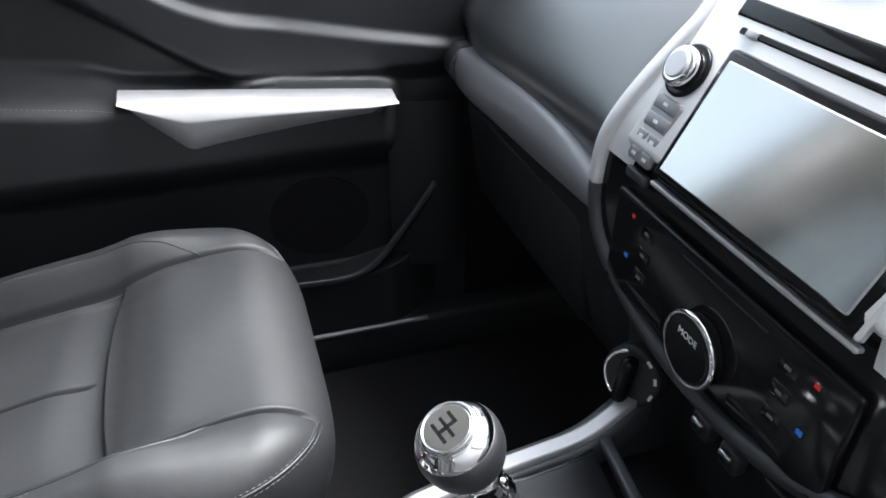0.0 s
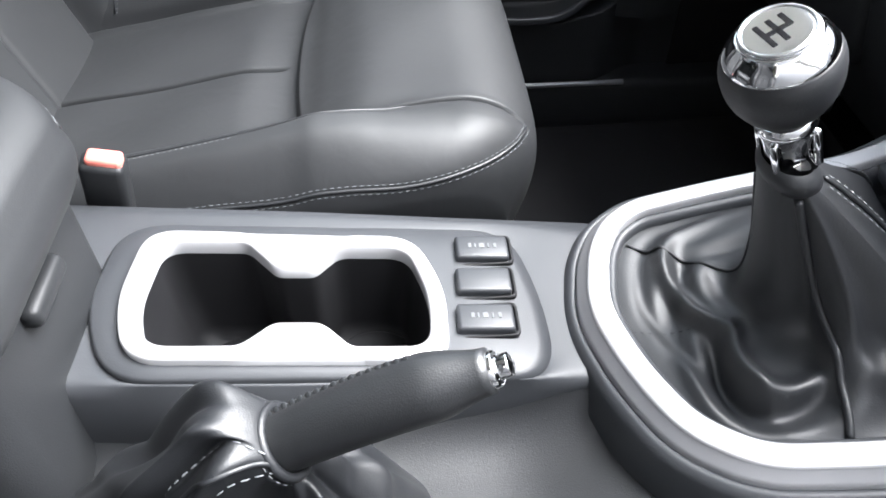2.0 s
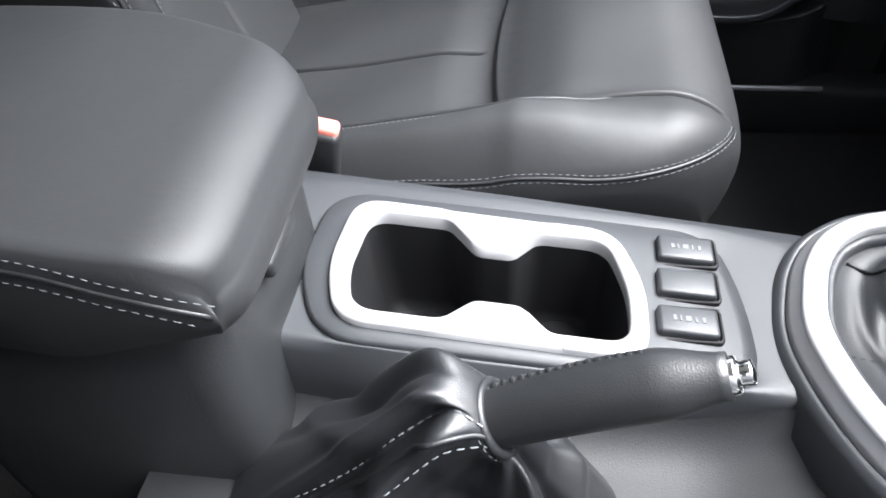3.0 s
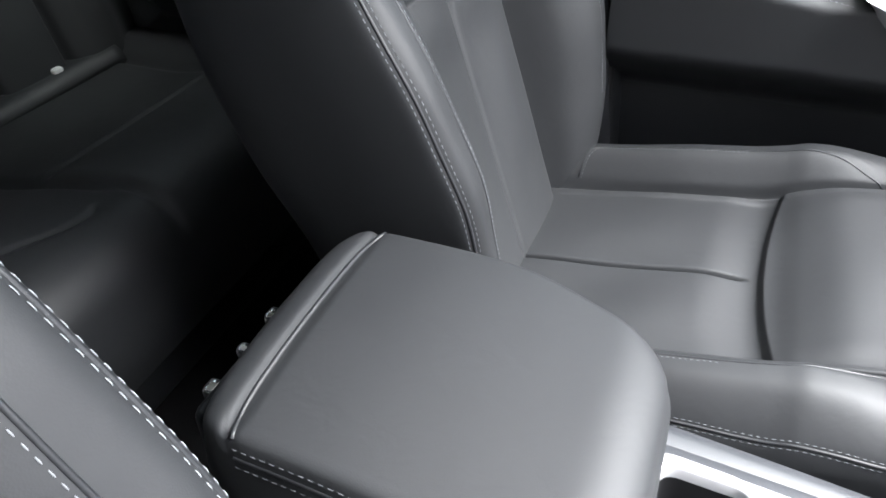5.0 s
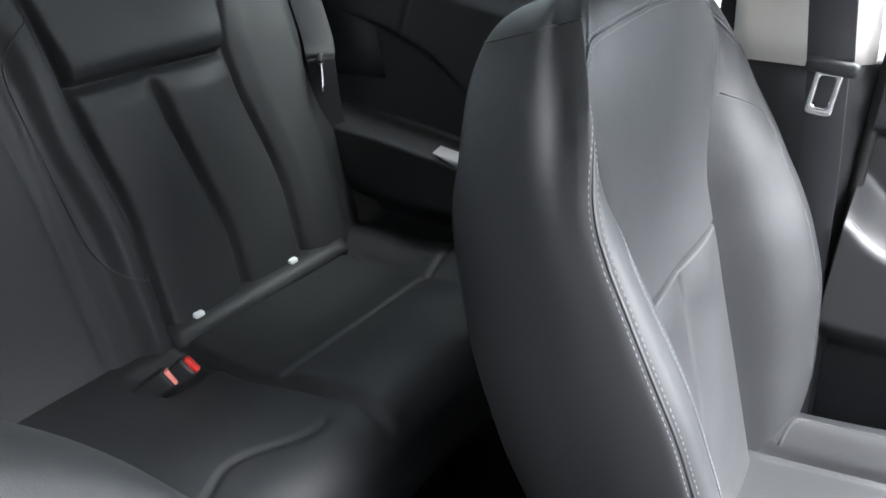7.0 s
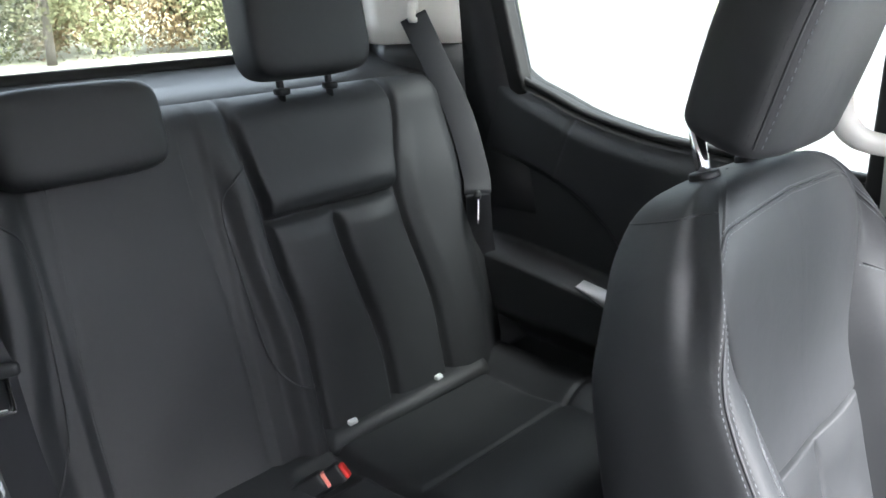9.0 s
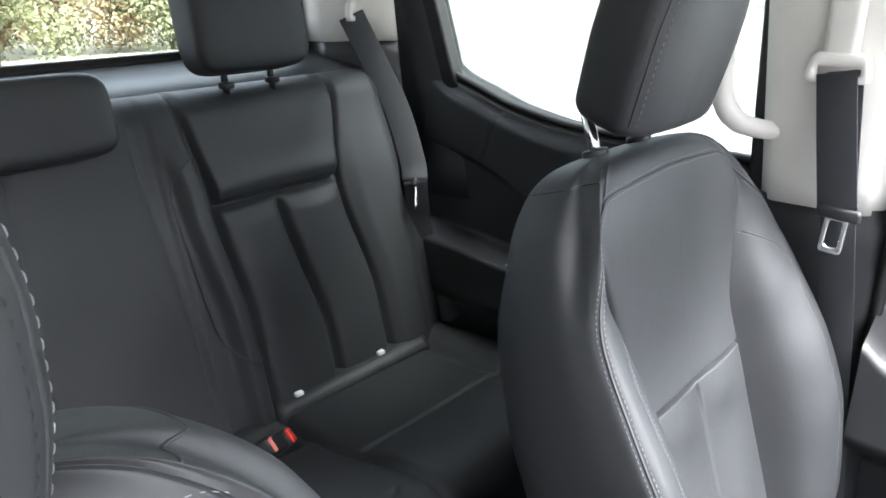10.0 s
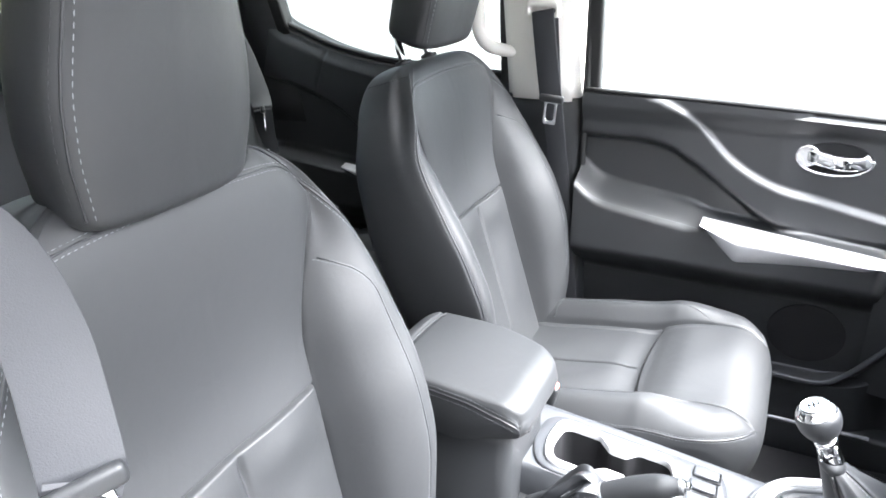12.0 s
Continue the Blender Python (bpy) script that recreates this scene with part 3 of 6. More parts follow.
def build_bench():
    bench = thing("rear_bench", "black leather rear bench seat with pleated outer backrests", "car seat")
    Y = BENCH_MID
    ys = Y + dense(-0.64, 0.64, 420, [(k * q, 0.014, 5) for k in (-1, 1) for q in (0.13, 0.195, 0.33, 0.465)])
    zs = np.r_[dense(0.33, 0.835, 150, [(0.70, 0.02, 5)]), 0.835 + 0.04 * np.sin(np.linspace(0, math.pi / 2, 16))[1:]]
    P = rear_back_point(ys[None, :], zs[:, None])
    shelf = P[-1].copy()
    shelf[:, 0] = -1.36
    shelf[:, 2] -= 0.005
    P = np.concatenate([P, shelf[None]])
    C = (P[:-1, :-1] + P[1:, 1:]) / 2
    q, z = np.abs(C[..., 1] - Y), C[..., 2]
    side = (C[..., 1] > Y).astype(int)
    qi, qm, qo = bench_in(z), bench_mid(z), bench_out(z)
    ids = np.where(q < qi - 0.06, 0, np.where(q < qi, 1 + side, np.where(q < qo, np.where(z > BENCH_SEAM, 3 + side, np.where(q < qm, 5, 7) + side), 9 + side)))
    names = {0: "middle_back_panel", 1: "inner_bolster", 2: "inner_bolster", 3: "upper_back_panel", 4: "upper_back_panel", 5: "back_pleat", 6: "back_pleat", 7: "back_pleat", 8: "back_pleat", 9: "outer_bolster", 10: "outer_bolster"}
    panels(P, ids, names, LEATHER, bench)

    # welts on the backrest: a hooked one beside each outer seat, a straight one further in
    for s in (-1, 1):
        hook = spline([(0.176, 0.790), (0.150, 0.775), (0.132, 0.752), (0.125, 0.715), (0.130, 0.637), (0.137, 0.55), (0.146, 0.50), (0.168, 0.463), (0.204, 0.447)], 60)
        pts = [rear_back_point(Y + s * a, b) + np.array((0.0006, 0, 0)) for a, b in hook]
        part("back_welt", tube("back_welt", pts, 0.0016, 6), BOOT, bench)
        part("back_seam", tube("back_seam", [rear_back_point(Y + s * (0.088 + 0.020 * smooth(0.83, 0.5, b)), b) for b in np.linspace(0.42, 0.84, 40)], 0.0010, 6), BOOT, bench)
    # cushion
    xs = np.r_[np.linspace(-1.16, -0.79, 110), -0.79 + 0.06 * np.sin(np.linspace(0, math.pi / 2, 18))[1:]]

    def cush(y, x, f):
        q = np.abs(y - Y)
        zc = 0.345 + 0.018 * smooth(-1.0, -0.85, x) + 0.004 * np.cos(6 * y)
        zc = zc + 0.018 * smooth(0.55, 0.60, q) + groove(q - 0.205 - 0.03 * smooth(-0.95, -0.75, x), 0.010, 0.008)
        outer = smooth(0.215, 0.23, q)
        zc = zc + groove(q - 0.555, 0.006, 0.008) + groove(x + 0.905, 0.005, 0.006) * outer
        zc = zc + 0.010 * outer * smooth(0.56, 0.5, q) * np.exp(-((x + 0.83) / 0.06) ** 2)
        zc = zc + groove(x + 0.80 - 0.5 * np.maximum(0.19 - q, 0) ** 1.0 + 0.10 * smooth(0.19, 0.05, q), 0.004, 0.005) * smooth(0.2, 0.18, q)
        zc = zc - 0.028 * np.exp(-(((q - 0.16) / 0.04) ** 4) - ((x + 1.045) / 0.035) ** 4)
        t = np.clip((x + 0.79) / 0.06, 0, 1)
        return zc - 0.06 * (1 - np.sqrt(1 - t * t))

    Z = cush(ys[None, :], xs[:, None], 0)
    P = np.stack(np.broadcast_arrays(xs[:, None], ys[None, :], Z), -1)
    low = [P[-1].copy() for _ in range(3)]
    for k, (dx, z) in enumerate(((0.004, 0.25), (-0.01, 0.2), (-0.03, 0.16))):
        low[k][:, 0] += dx
        low[k][:, 2] = z
    P = np.concatenate([P, np.array(low)])
    C = (P[:-1, :-1] + P[1:, 1:]) / 2
    q, side = np.abs(C[..., 1] - Y), (C[..., 1] > Y).astype(int)
    ids = np.where(q < 0.205, 0, np.where(q < 0.555, np.where(C[..., 0] > -0.905, 1, 3) + side, 5 + side))
    panels(P, ids, {0: "middle_cushion", 1: "thigh_panel", 2: "thigh_panel", 3: "seat_panel", 4: "seat_panel", 5: "cushion_bolster", 6: "cushion_bolster"}, LEATHER, bench, flip=True)
    part("bench_box", rbox((0.34, 1.24, 0.17), (-0.98, Y, 0.125), 0.01), PLASTIC, bench, "black plastic box below the cushion")
    # roll between cushion and backrest, with white anchorage tags
    for s in (-1, 1):
        line = [(-1.124 + 0.004 * math.sin(3 * k), Y + s * k, 0.340) for k in np.linspace(0.20, 0.56, 24)]
        roll = part("anchorage_roll", swept("anchorage_roll", line, slab(0.074, 0.046, 0.5)), LEATHER, bench)
        for k in (0.254, 0.449):
            part("anchorage_tag", rbox((0.012, 0.017, 0.010), (-1.108, Y + s * k, 0.364), 0.003), WHITE, roll, "small white anchorage tag")
    # head restraints
    def crown(P):
        P = P.copy()
        P[..., 1] *= 1.0 - 0.05 * smooth(-0.02, 0.10, P[..., 2])
        return P

    for s in (-1, 1):
        pad("headrest", (0.085, 0.215, 0.20), (-1.262, Y + s * 0.315, 0.995), LEATHER, bench, 6, 30, Matrix.Rotation(radians(-12), 4, "Y"), crown)[0]["label"] = "tall black leather headrest"
        for k in (-0.045, 0.045):
            part("headrest_post", tube("headrest_post", [(-1.25, Y + s * 0.315 + k, 0.85), (-1.262, Y + s * 0.315 + k, 0.94)], 0.006, 10, up=(0, 1, 0)), PLASTIC, bench)
            part("headrest_collar", moved(disc(0.013, 0.01, 20, 0.003), Matrix.Translation((-1.251, Y + s * 0.315 + k, 0.879))), PLASTIC, bench)
    pad("headrest", (0.085, 0.20, 0.115), (-1.205, Y - 0.05, 0.868), LEATHER, bench, 5, 30, Matrix.Rotation(radians(-14), 4, "Y"))[0]["label"] = "low black leather middle headrest"
    return bench


build_bench()


def build_buckle(at, lean, label, mat):
    """Belt buckle: black body with a coloured press button."""
    b = thing("belt_buckle", label, "seat belt buckle", at)
    part("buckle_body", rbox((0.030, 0.020, 0.075), (0, 0, -0.02), 0.005, 3), PLASTIC, b)
    part("press_button", rbox((0.024, 0.013, 0.012), (0.0015, 0, 0.0165), 0.003, 2), mat, b, "pale red press button" if mat is PALERED else "red press button")
    b.rotation_euler = lean
    return b


build_buckle((-0.236, 0.104, 0.373), (radians(8), radians(12), 0), "black seat belt buckle with pale red button beside the seat", PALERED)
build_buckle((-1.02, 0.122, 0.362), (radians(-20), radians(50), radians(20)), "black seat belt buckle with red button on the rear bench", RED)
build_buckle((-1.035, 0.098, 0.352), (radians(-20), radians(55), radians(25)), "black seat belt buckle with pale red button on the rear bench", PALERED)


# ---- centre console ----


def ring_mesh(name, inner, outer, z0, thick, slope=0.0, x0=0.0, dome=0.003):
    """Flat band between two closed outlines with rounded edges; slope lifts it towards the front."""
    a, b = np.array(inner, float), np.array(outer, float)
    rows = []
    for k, dz in ((0.0, -thick), (0.0, 0.0), (0.18, dome), (0.5, dome * 1.3), (0.82, dome), (1.0, 0.0), (1.0, -thick)):
        p = a + (b - a) * k
        z = z0 + dz + slope * (p[:, 0] - x0)
        rows.append(np.c_[p, z])
    rows.append(rows[0])
    return lofted(name, rows, cap=False)


def rounded_plan(pts, n=140, r=0.012):
    """Closed outline through corner points, its corners cut round."""
    p = np.array(pts, float)
    out = []
    for i in range(len(p)):
        a, b, c = p[i - 1], p[i], p[(i + 1) % len(p)]
        u, v = (a - b) / np.linalg.norm(a - b), (c - b) / np.linalg.norm(c - b)
        q = min(r[i] if isinstance(r, (list, tuple)) else r, 0.45 * np.linalg.norm(a - b), 0.45 * np.linalg.norm(c - b))
        for s in np.linspace(0, 1, 8):
            out.append((1 - s) ** 2 * (b + u * q) + 2 * s * (1 - s) * b + s * s * (b + v * q))
    o = np.vstack([out, out[0]])
    far = np.r_[0, np.cumsum(np.linalg.norm(np.diff(o, axis=0), axis=1))]
    w = np.linspace(0, far[-1], n, endpoint=False)
    return np.stack([np.interp(w, far, o[:, k]) for k in (0, 1)], 1)


console = thing("centre_console", "dark grey plastic centre console with silver cup holder and gear surrounds", "centre console")

CUP_IN = np.array((0.0035, 0.0)) + rounded_plan([(-0.190, 0.040), (-0.136, 0.040), (-0.116, 0.018), (-0.092, 0.018), (-0.077, 0.036), (-0.032, 0.036), (-0.019, -0.005), (-0.020, -0.045),
                       (-0.068, -0.045), (-0.085, -0.027), (-0.113, -0.027), (-0.130, -0.044), (-0.184, -0.044), (-0.195, -0.01)], 240, (0.014, 0.006, 0.005, 0.005, 0.006, 0.014, 0.03, 0.014, 0.006, 0.005, 0.005, 0.006, 0.014, 0.03))
CUP_OUT = np.array((0.0035, 0.0)) + rounded_plan([(-0.201, 0.051), (-0.026, 0.047), (-0.008, 0.0), (-0.009, -0.056), (-0.194, -0.054), (-0.207, -0.01)], 160, 0.02)


def lined_up(a, b):
    """Turns the start of outline b to that of a, so that the two pair up."""
    ca = a.mean(0)
    want = np.arctan2(*(a - ca).T[::-1])
    far = []
    for w in want:
        d = np.array([math.cos(w), math.sin(w)])
        rel = b - ca
        cross = rel[:, 0] * d[1] - rel[:, 1] * d[0]
        dot = rel @ d
        hit = 0
        for i in range(len(b)):
            j = (i + 1) % len(b)
            if cross[i] * cross[j] <= 0 and dot[i] + dot[j] > 0:
                s = cross[i] / (cross[i] - cross[j] + 1e-12)
                hit = max(hit, (1 - s) * dot[i] + s * dot[j])
        far.append(ca + d * hit)
    return np.array(far)


DECK_SLOPE = -0.09


def deck_z(x):
    return 0.345 + DECK_SLOPE * x


# deck with real openings: bands from the cup ring outwards
deck_out = rounded_plan([(-0.275, 0.086), (-0.1, 0.082), (0.12, 0.073), (0.125, 0.0), (0.12, -0.062), (-0.10, -0.066), (-0.245, -0.064), (-0.275, -0.03)], 220, 0.012)
cup_o = lined_up(CUP_IN, CUP_OUT)
plate_out = rounded_plan([(-0.217, 0.063), (0.043, 0.062), (0.058, 0.0), (0.058, -0.064), (-0.2, -0.064), (-0.224, -0.01)], 160, 0.03)
plate_o = lined_up(CUP_IN, plate_out)
deck_o = lined_up(CUP_IN, deck_out)


def band(name, outlines, mat, parent, label=""):
    return part(name, lofted(name, outlines, cap=False), mat, parent, label)


def lay(p, dz):
    return np.c_[p, deck_z(p[:, 0]) + dz]


band("cup_ring", [lay(CUP_IN, -0.006), lay(CUP_IN, 0.006), lay(CUP_IN + (cup_o - CUP_IN) * 0.12, 0.0075), lay(CUP_IN + (cup_o - CUP_IN) * 0.9, 0.0075), lay(cup_o, 0.0055), lay(cup_o, -0.004)], SILVER, console, "satin silver cup holder ring")
band("switch_plate", [lay(cup_o + (plate_o - cup_o) * 0.0, 0.0015), lay(cup_o + (plate_o - cup_o) * 0.85, 0.0015), lay(plate_o, -0.001), lay(plate_o, -0.006)], GREYPLASTIC, console)


def deck_side(p, push, z):
    c = np.array([-0.1, 0.005])
    q = p + (p - c) / np.linalg.norm(p - c, axis=1, keepdims=True) * push
    return np.c_[q, np.full(len(q), z) if np.isscalar(z) else z]


dz = deck_z(deck_o[:, 0])
band("deck", [lay(plate_o, -0.004), lay(plate_o + (deck_o - plate_o) * 0.5, -0.002), lay(deck_o, -0.004), deck_side(deck_o, 0.006, dz - 0.012), deck_side(deck_o, 0.010, dz - 0.04), deck_side(deck_o, 0.012, dz - 0.12), deck_side(deck_o, 0.012, 0.03)], GREYPLASTIC, console)
# cup wells: tapering cups
low = CUP_IN.copy()
cen = np.array([-0.102, -0.003])
well = [lay(CUP_IN, -0.004), np.c_[cen + (CUP_IN - cen) * 0.985, np.full(len(CUP_IN), 0.32)], np.c_[cen + (CUP_IN - cen) * 0.93, np.full(len(CUP_IN), 0.285)], np.c_[cen + (CUP_IN - cen) * 0.86, np.full(len(CUP_IN), 0.272)], np.c_[cen + (CUP_IN - cen) * 0.1, np.full(len(CUP_IN), 0.271)]]
band("cup_well", well, HOLE, console, "deep black cup well")
for cx in (-0.15, -0.055):
    part("cup_mat", moved(disc(0.034, 0.004, 32, 0.0015), Matrix.Translation((cx, -0.004, 0.274))), HOLE, console)
# three rocker switches
for k, y in enumerate((0.0385, 0.0085, -0.0225)):
    x = 0.0225 - 0.002 * k
    sw = part("rocker_switch", moved(rbox((0.036, 0.021, 0.010), (0, 0, 0), 0.0025, 3), Matrix.Translation((x, y, deck_z(x) + 0.0022)) @ Matrix.Rotation(radians(5), 4, "Y")), GREYPLASTIC, console, "dark grey rocker switch")
    part("switch_frame", ring_mesh("switch_frame", rounded_plan([(x - 0.019, y - 0.0115), (x + 0.019, y - 0.0115), (x + 0.019, y + 0.0115), (x - 0.019, y + 0.0115)], 40, 0.003), rounded_plan([(x - 0.021, y - 0.0135), (x + 0.021, y - 0.0135), (x + 0.021, y + 0.0135), (x - 0.021, y + 0.0135)], 40, 0.004), deck_z(x) + 0.002, 0.004, dome=0.0006), HOLE, console)
    if k != 1:
        for dx, w in ((-0.008, 0.0022), (-0.0045, 0.0012), (0.0, 0.0035), (0.0045, 0.0012), (0.009, 0.0022)):
            part("switch_mark", rbox((w, 0.0042, 0.0006), (x + dx, y, deck_z(x) + 0.0074 - 0.087 * dx), 0.0002, 1), DIM, sw, "pale switch mark")

# gear surround
GZ0, GS = 0.348, 0.225
GEAR_OUT = rounded_plan([(0.074, -0.022), (0.085, 0.028), (0.100, 0.055), (0.126, 0.071), (0.20, 0.073), (0.275, 0.069), (0.345, 0.092), (0.345, -0.168), (0.20, -0.160), (0.140, -0.150), (0.106, -0.122), (0.086, -0.076)], 200, (0.03, 0.02, 0.018, 0.02, 0.03, 0.02, 0.01, 0.01, 0.02, 0.03, 0.03, 0.03))
g_mid = np.array([0.20, -0.03])


def shrunk(p, d):
    """Outline moved inwards by d."""
    t = np.roll(p, -1, 0) - np.roll(p, 1, 0)
    n = np.c_[-t[:, 1], t[:, 0]] / (np.linalg.norm(t, axis=1, keepdims=True) + 1e-12)
    sgn = np.sign(((g_mid - p) * n).sum(1).mean())
    return p + sgn * n * d


def gz(p, dz):
    return np.c_[p, GZ0 + GS * (p[:, 0] - 0.08) + dz]


arm_idx = np.arange(200)[GEAR_OUT[:, 0] < 0.336]
jump = np.nonzero(np.diff(arm_idx) > 1)[0]
arm_idx = np.r_[arm_idx[jump[0] + 1 :], arm_idx[: jump[0] + 1]] if len(jump) else arm_idx


def arm_band(name, outlines, mat, parent, label=""):
    return part(name, lofted(name, [o[arm_idx] for o in outlines], closed=False), mat, parent, label)


G2, G3 = shrunk(GEAR_OUT, 0.0215), shrunk(GEAR_OUT, 0.0275)
arm_band("gear_surround", [gz(shrunk(GEAR_OUT, 0.0075), 0.0020), gz(shrunk(GEAR_OUT, 0.0078), 0.0032), gz(shrunk(GEAR_OUT, 0.0086), 0.0037), gz(shrunk(GEAR_OUT, 0.0096), 0.0038), gz(shrunk(GEAR_OUT, 0.0185), 0.0042), gz(shrunk(GEAR_OUT, 0.0198), 0.0042), gz(shrunk(GEAR_OUT, 0.0206), 0.0036), gz(G2, 0.001), gz(G2, -0.006)], SILVER, console, "satin silver gear lever surround")
arm_band("surround_edge", [gz(shrunk(GEAR_OUT, 0.0012), -0.010), gz(shrunk(GEAR_OUT, 0.0016), -0.0045), gz(shrunk(GEAR_OUT, 0.0030), -0.0028), gz(shrunk(GEAR_OUT, 0.0068), 0.0008), gz(shrunk(GEAR_OUT, 0.0075), 0.0020)], STRIP, console, "darker satin edge of the gear surround")
arm_band("gear_frame", [gz(G2, -0.002), gz(shrunk(GEAR_OUT, 0.0245), -0.001), gz(G3, -0.006), gz(G3, -0.03)], GREYPLASTIC, console)
arm_band("console_flank", [gz(shrunk(GEAR_OUT, 0.003), -0.010), gz(shrunk(GEAR_OUT, 0.0004), -0.0065), gz(shrunk(GEAR_OUT, -0.003), -0.0070), gz(shrunk(GEAR_OUT, -0.006), -0.012), gz(shrunk(GEAR_OUT, -0.010), -0.034), np.c_[shrunk(GEAR_OUT, -0.012), np.full(200, 0.2)], np.c_[shrunk(GEAR_OUT, -0.012), np.full(200, 0.03)]], GREYPLASTIC, console)
# cross bar in front of the gaiter, storage tray beyond
part("tray_bar", swept("tray_bar", [(0.286 + 0.1 * y, y, GZ0 + GS * (0.206 + 0.1 * y) - 0.004) for y in np.linspace(-0.135, 0.048, 12)], slab(0.010, 0.010, 0.3)), GREYPLASTIC, console)
part("storage_tray", rbox((0.10, 0.175, 0.006), (0.318, -0.032, 0.352), 0.002), HOLE, console, "black storage tray")
# trough beside the handbrake
trough = []
for y, z in ((-0.066, 0.318), (-0.075, 0.302), (-0.10, 0.296), (-0.155, 0.298), (-0.172, 0.305), (-0.180, 0.29), (-0.182, 0.2), (-0.182, 0.03)):
    trough.append([(x, y, z + 0.02 * smooth(0.02, 0.12, x)) for x in np.linspace(-0.30, 0.12, 30)])
part("handbrake_trough", lofted("handbrake_trough", trough, closed=False), PLASTIC, console)
part("console_core", rbox((0.40, 0.13, 0.22), (-0.08, -0.1, 0.16), 0.01), PLASTIC, console)

# armrest box and lid
armrest = thing("armrest_box", "padded black leather armrest lid on the console box", "armrest")


def arm_far(x):
    """Far edge of the lid: it draws in towards the front."""
    return 0.058 - 0.040 * smooth(-0.33, -0.18, x) ** 1.4


def arm_near(x):
    return -0.131 - 0.010 * smooth(-0.4, -0.2, x)


def arm_point(a, b):
    """Armrest lid: a across, b from back to front; beyond 1 they run down its sides."""
    a, b = np.broadcast_arrays(np.asarray(a, float), np.asarray(b, float))
    ac, bc = np.clip(a, -1, 1), np.clip(b, -1, 1)
    s = np.maximum(np.maximum(np.abs(a) - 1, np.abs(b) - 1), 0)
    kx, ky = bc * (1 - ac**8 / 12), ac * (1 - bc**10 / 12)
    x = -0.312 + 0.118 * kx
    lo, hi = arm_near(x), arm_far(x)
    y = 0.5 * (lo + hi) + 0.5 * (hi - lo) * ky
    z = 0.513 - 0.006 * ky**2 - 0.004 * smooth(-0.36, -0.24, x)
    ts, tf, tr = np.clip((np.abs(ac) - 0.92) / 0.08, 0, 1), np.clip((bc - 0.70) / 0.30, 0, 1), np.clip((-bc - 0.8) / 0.2, 0, 1)
    for t, drop in ((ts, 0.007), (tf, 0.024), (tr, 0.02)):
        z = z - drop * (1 - np.sqrt(1 - t * t))
    f = np.clip(s / 0.5, 0, 1)
    z = z + (0.425 + 0.025 * smooth(-0.30, -0.21, x) - z) * f
    swell = 1 + 0.03 * np.sin(f * math.pi) ** 0.8 - 0.05 * f * f
    z = z + groove(x + 0.400, 0.004, 0.0035) * (s <= 0)
    return np.stack([-0.312 + (x + 0.312) * swell, -0.043 + (y + 0.043) * swell, z], -1)


a = np.r_[np.linspace(-1.5, -1.03, 12), clustered(60), np.linspace(1.03, 1.5, 12)]
P = arm_point(a[None, :], a[:, None])
aa = (a[:-1] + a[1:]) / 2
A, B = np.meshgrid(aa, aa)
ids = np.where((np.abs(A) > 1.07) & (np.abs(A) > np.abs(B)), 1 + (A > 0), np.where(B < -1.03, 3, 0))
panels(P, ids, {0: "lid_top", 1: "lid_side", 2: "lid_side", 3: "lid_rear"}, LEATHER, armrest, flip=True)
for side in (-1, 1):
    bb = np.linspace(-0.76, 0.985, 90)
    q = side * (1.035 + (0.14 if side < 0 else 0.05) * smooth(0.2, 1.02, bb) ** 1.3)
    line, norm = arm_point(q, bb), surface_normals(arm_point, q, bb)
    for o in (-0.0065, 0.0065):
        st = part("stitching", stitches(beside(line, norm, o), norm), THREAD, armrest, "grey double stitched seam thread")
        st["kind"] = "stuff"
    part("piping", tube("piping", line - 0.0004 * norm, 0.0014, 6), BOOT, armrest)
bb = np.linspace(-0.97, 0.97, 40)
part("lid_hinge_line", tube("lid_hinge_line", arm_point(bb, np.full_like(bb, -0.76)), 0.0016, 8), BOOT, armrest)
part("box", rbox((0.200, 0.160, 0.42), (-0.320, -0.045, 0.235), 0.02, 3), PLASTIC, armrest, "black grained plastic console box")
part("latch", rbox((0.012, 0.045, 0.014), (-0.2165, -0.043, 0.418), 0.005, 3), PLASTIC, armrest)
vent = part("rear_vent", rbox((0.022, 0.13, 0.12), (-0.432, -0.045, 0.425), 0.008, 3), PLASTIC, armrest, "black rear air vent")
for y in (-0.085, -0.052, -0.019):
    part("vent_tab", rbox((0.010, 0.009 if y == -0.052 else 0.012, 0.012), (-0.444, y, 0.476), 0.003), CHROME, vent, "chrome vent tab")

# gear lever
lever = thing("gear_lever", "chrome and black gear knob with wrinkled leather gaiter", "gear lever")
KN = Vector((0.135, -0.047, 0.533))
top = Vector((-0.41, -0.09, 0.91)).normalized()
turn = top.to_track_quat("Z", "X").to_matrix().to_4x4()
prof = [(0.0105, -0.030), (0.0135, -0.0265), (0.0200, -0.0195), (0.0253, -0.009), (0.0270, 0.001), (0.0264, 0.0075), (0.0245, 0.0118)]
def spun(name, prof, n=48):
    q = spline(prof, 40)
    return lofted(name, [[(r * math.cos(t), r * math.sin(t), z) for t in np.linspace(0, 2 * math.pi, n, endpoint=False)] for r, z in q])
kn = part("knob", spun("knob", prof), BOOT, lever, "black leather gear knob")
kn.matrix_local = Matrix.Translation(KN) @ turn @ Matrix.Scale(0.93, 4)
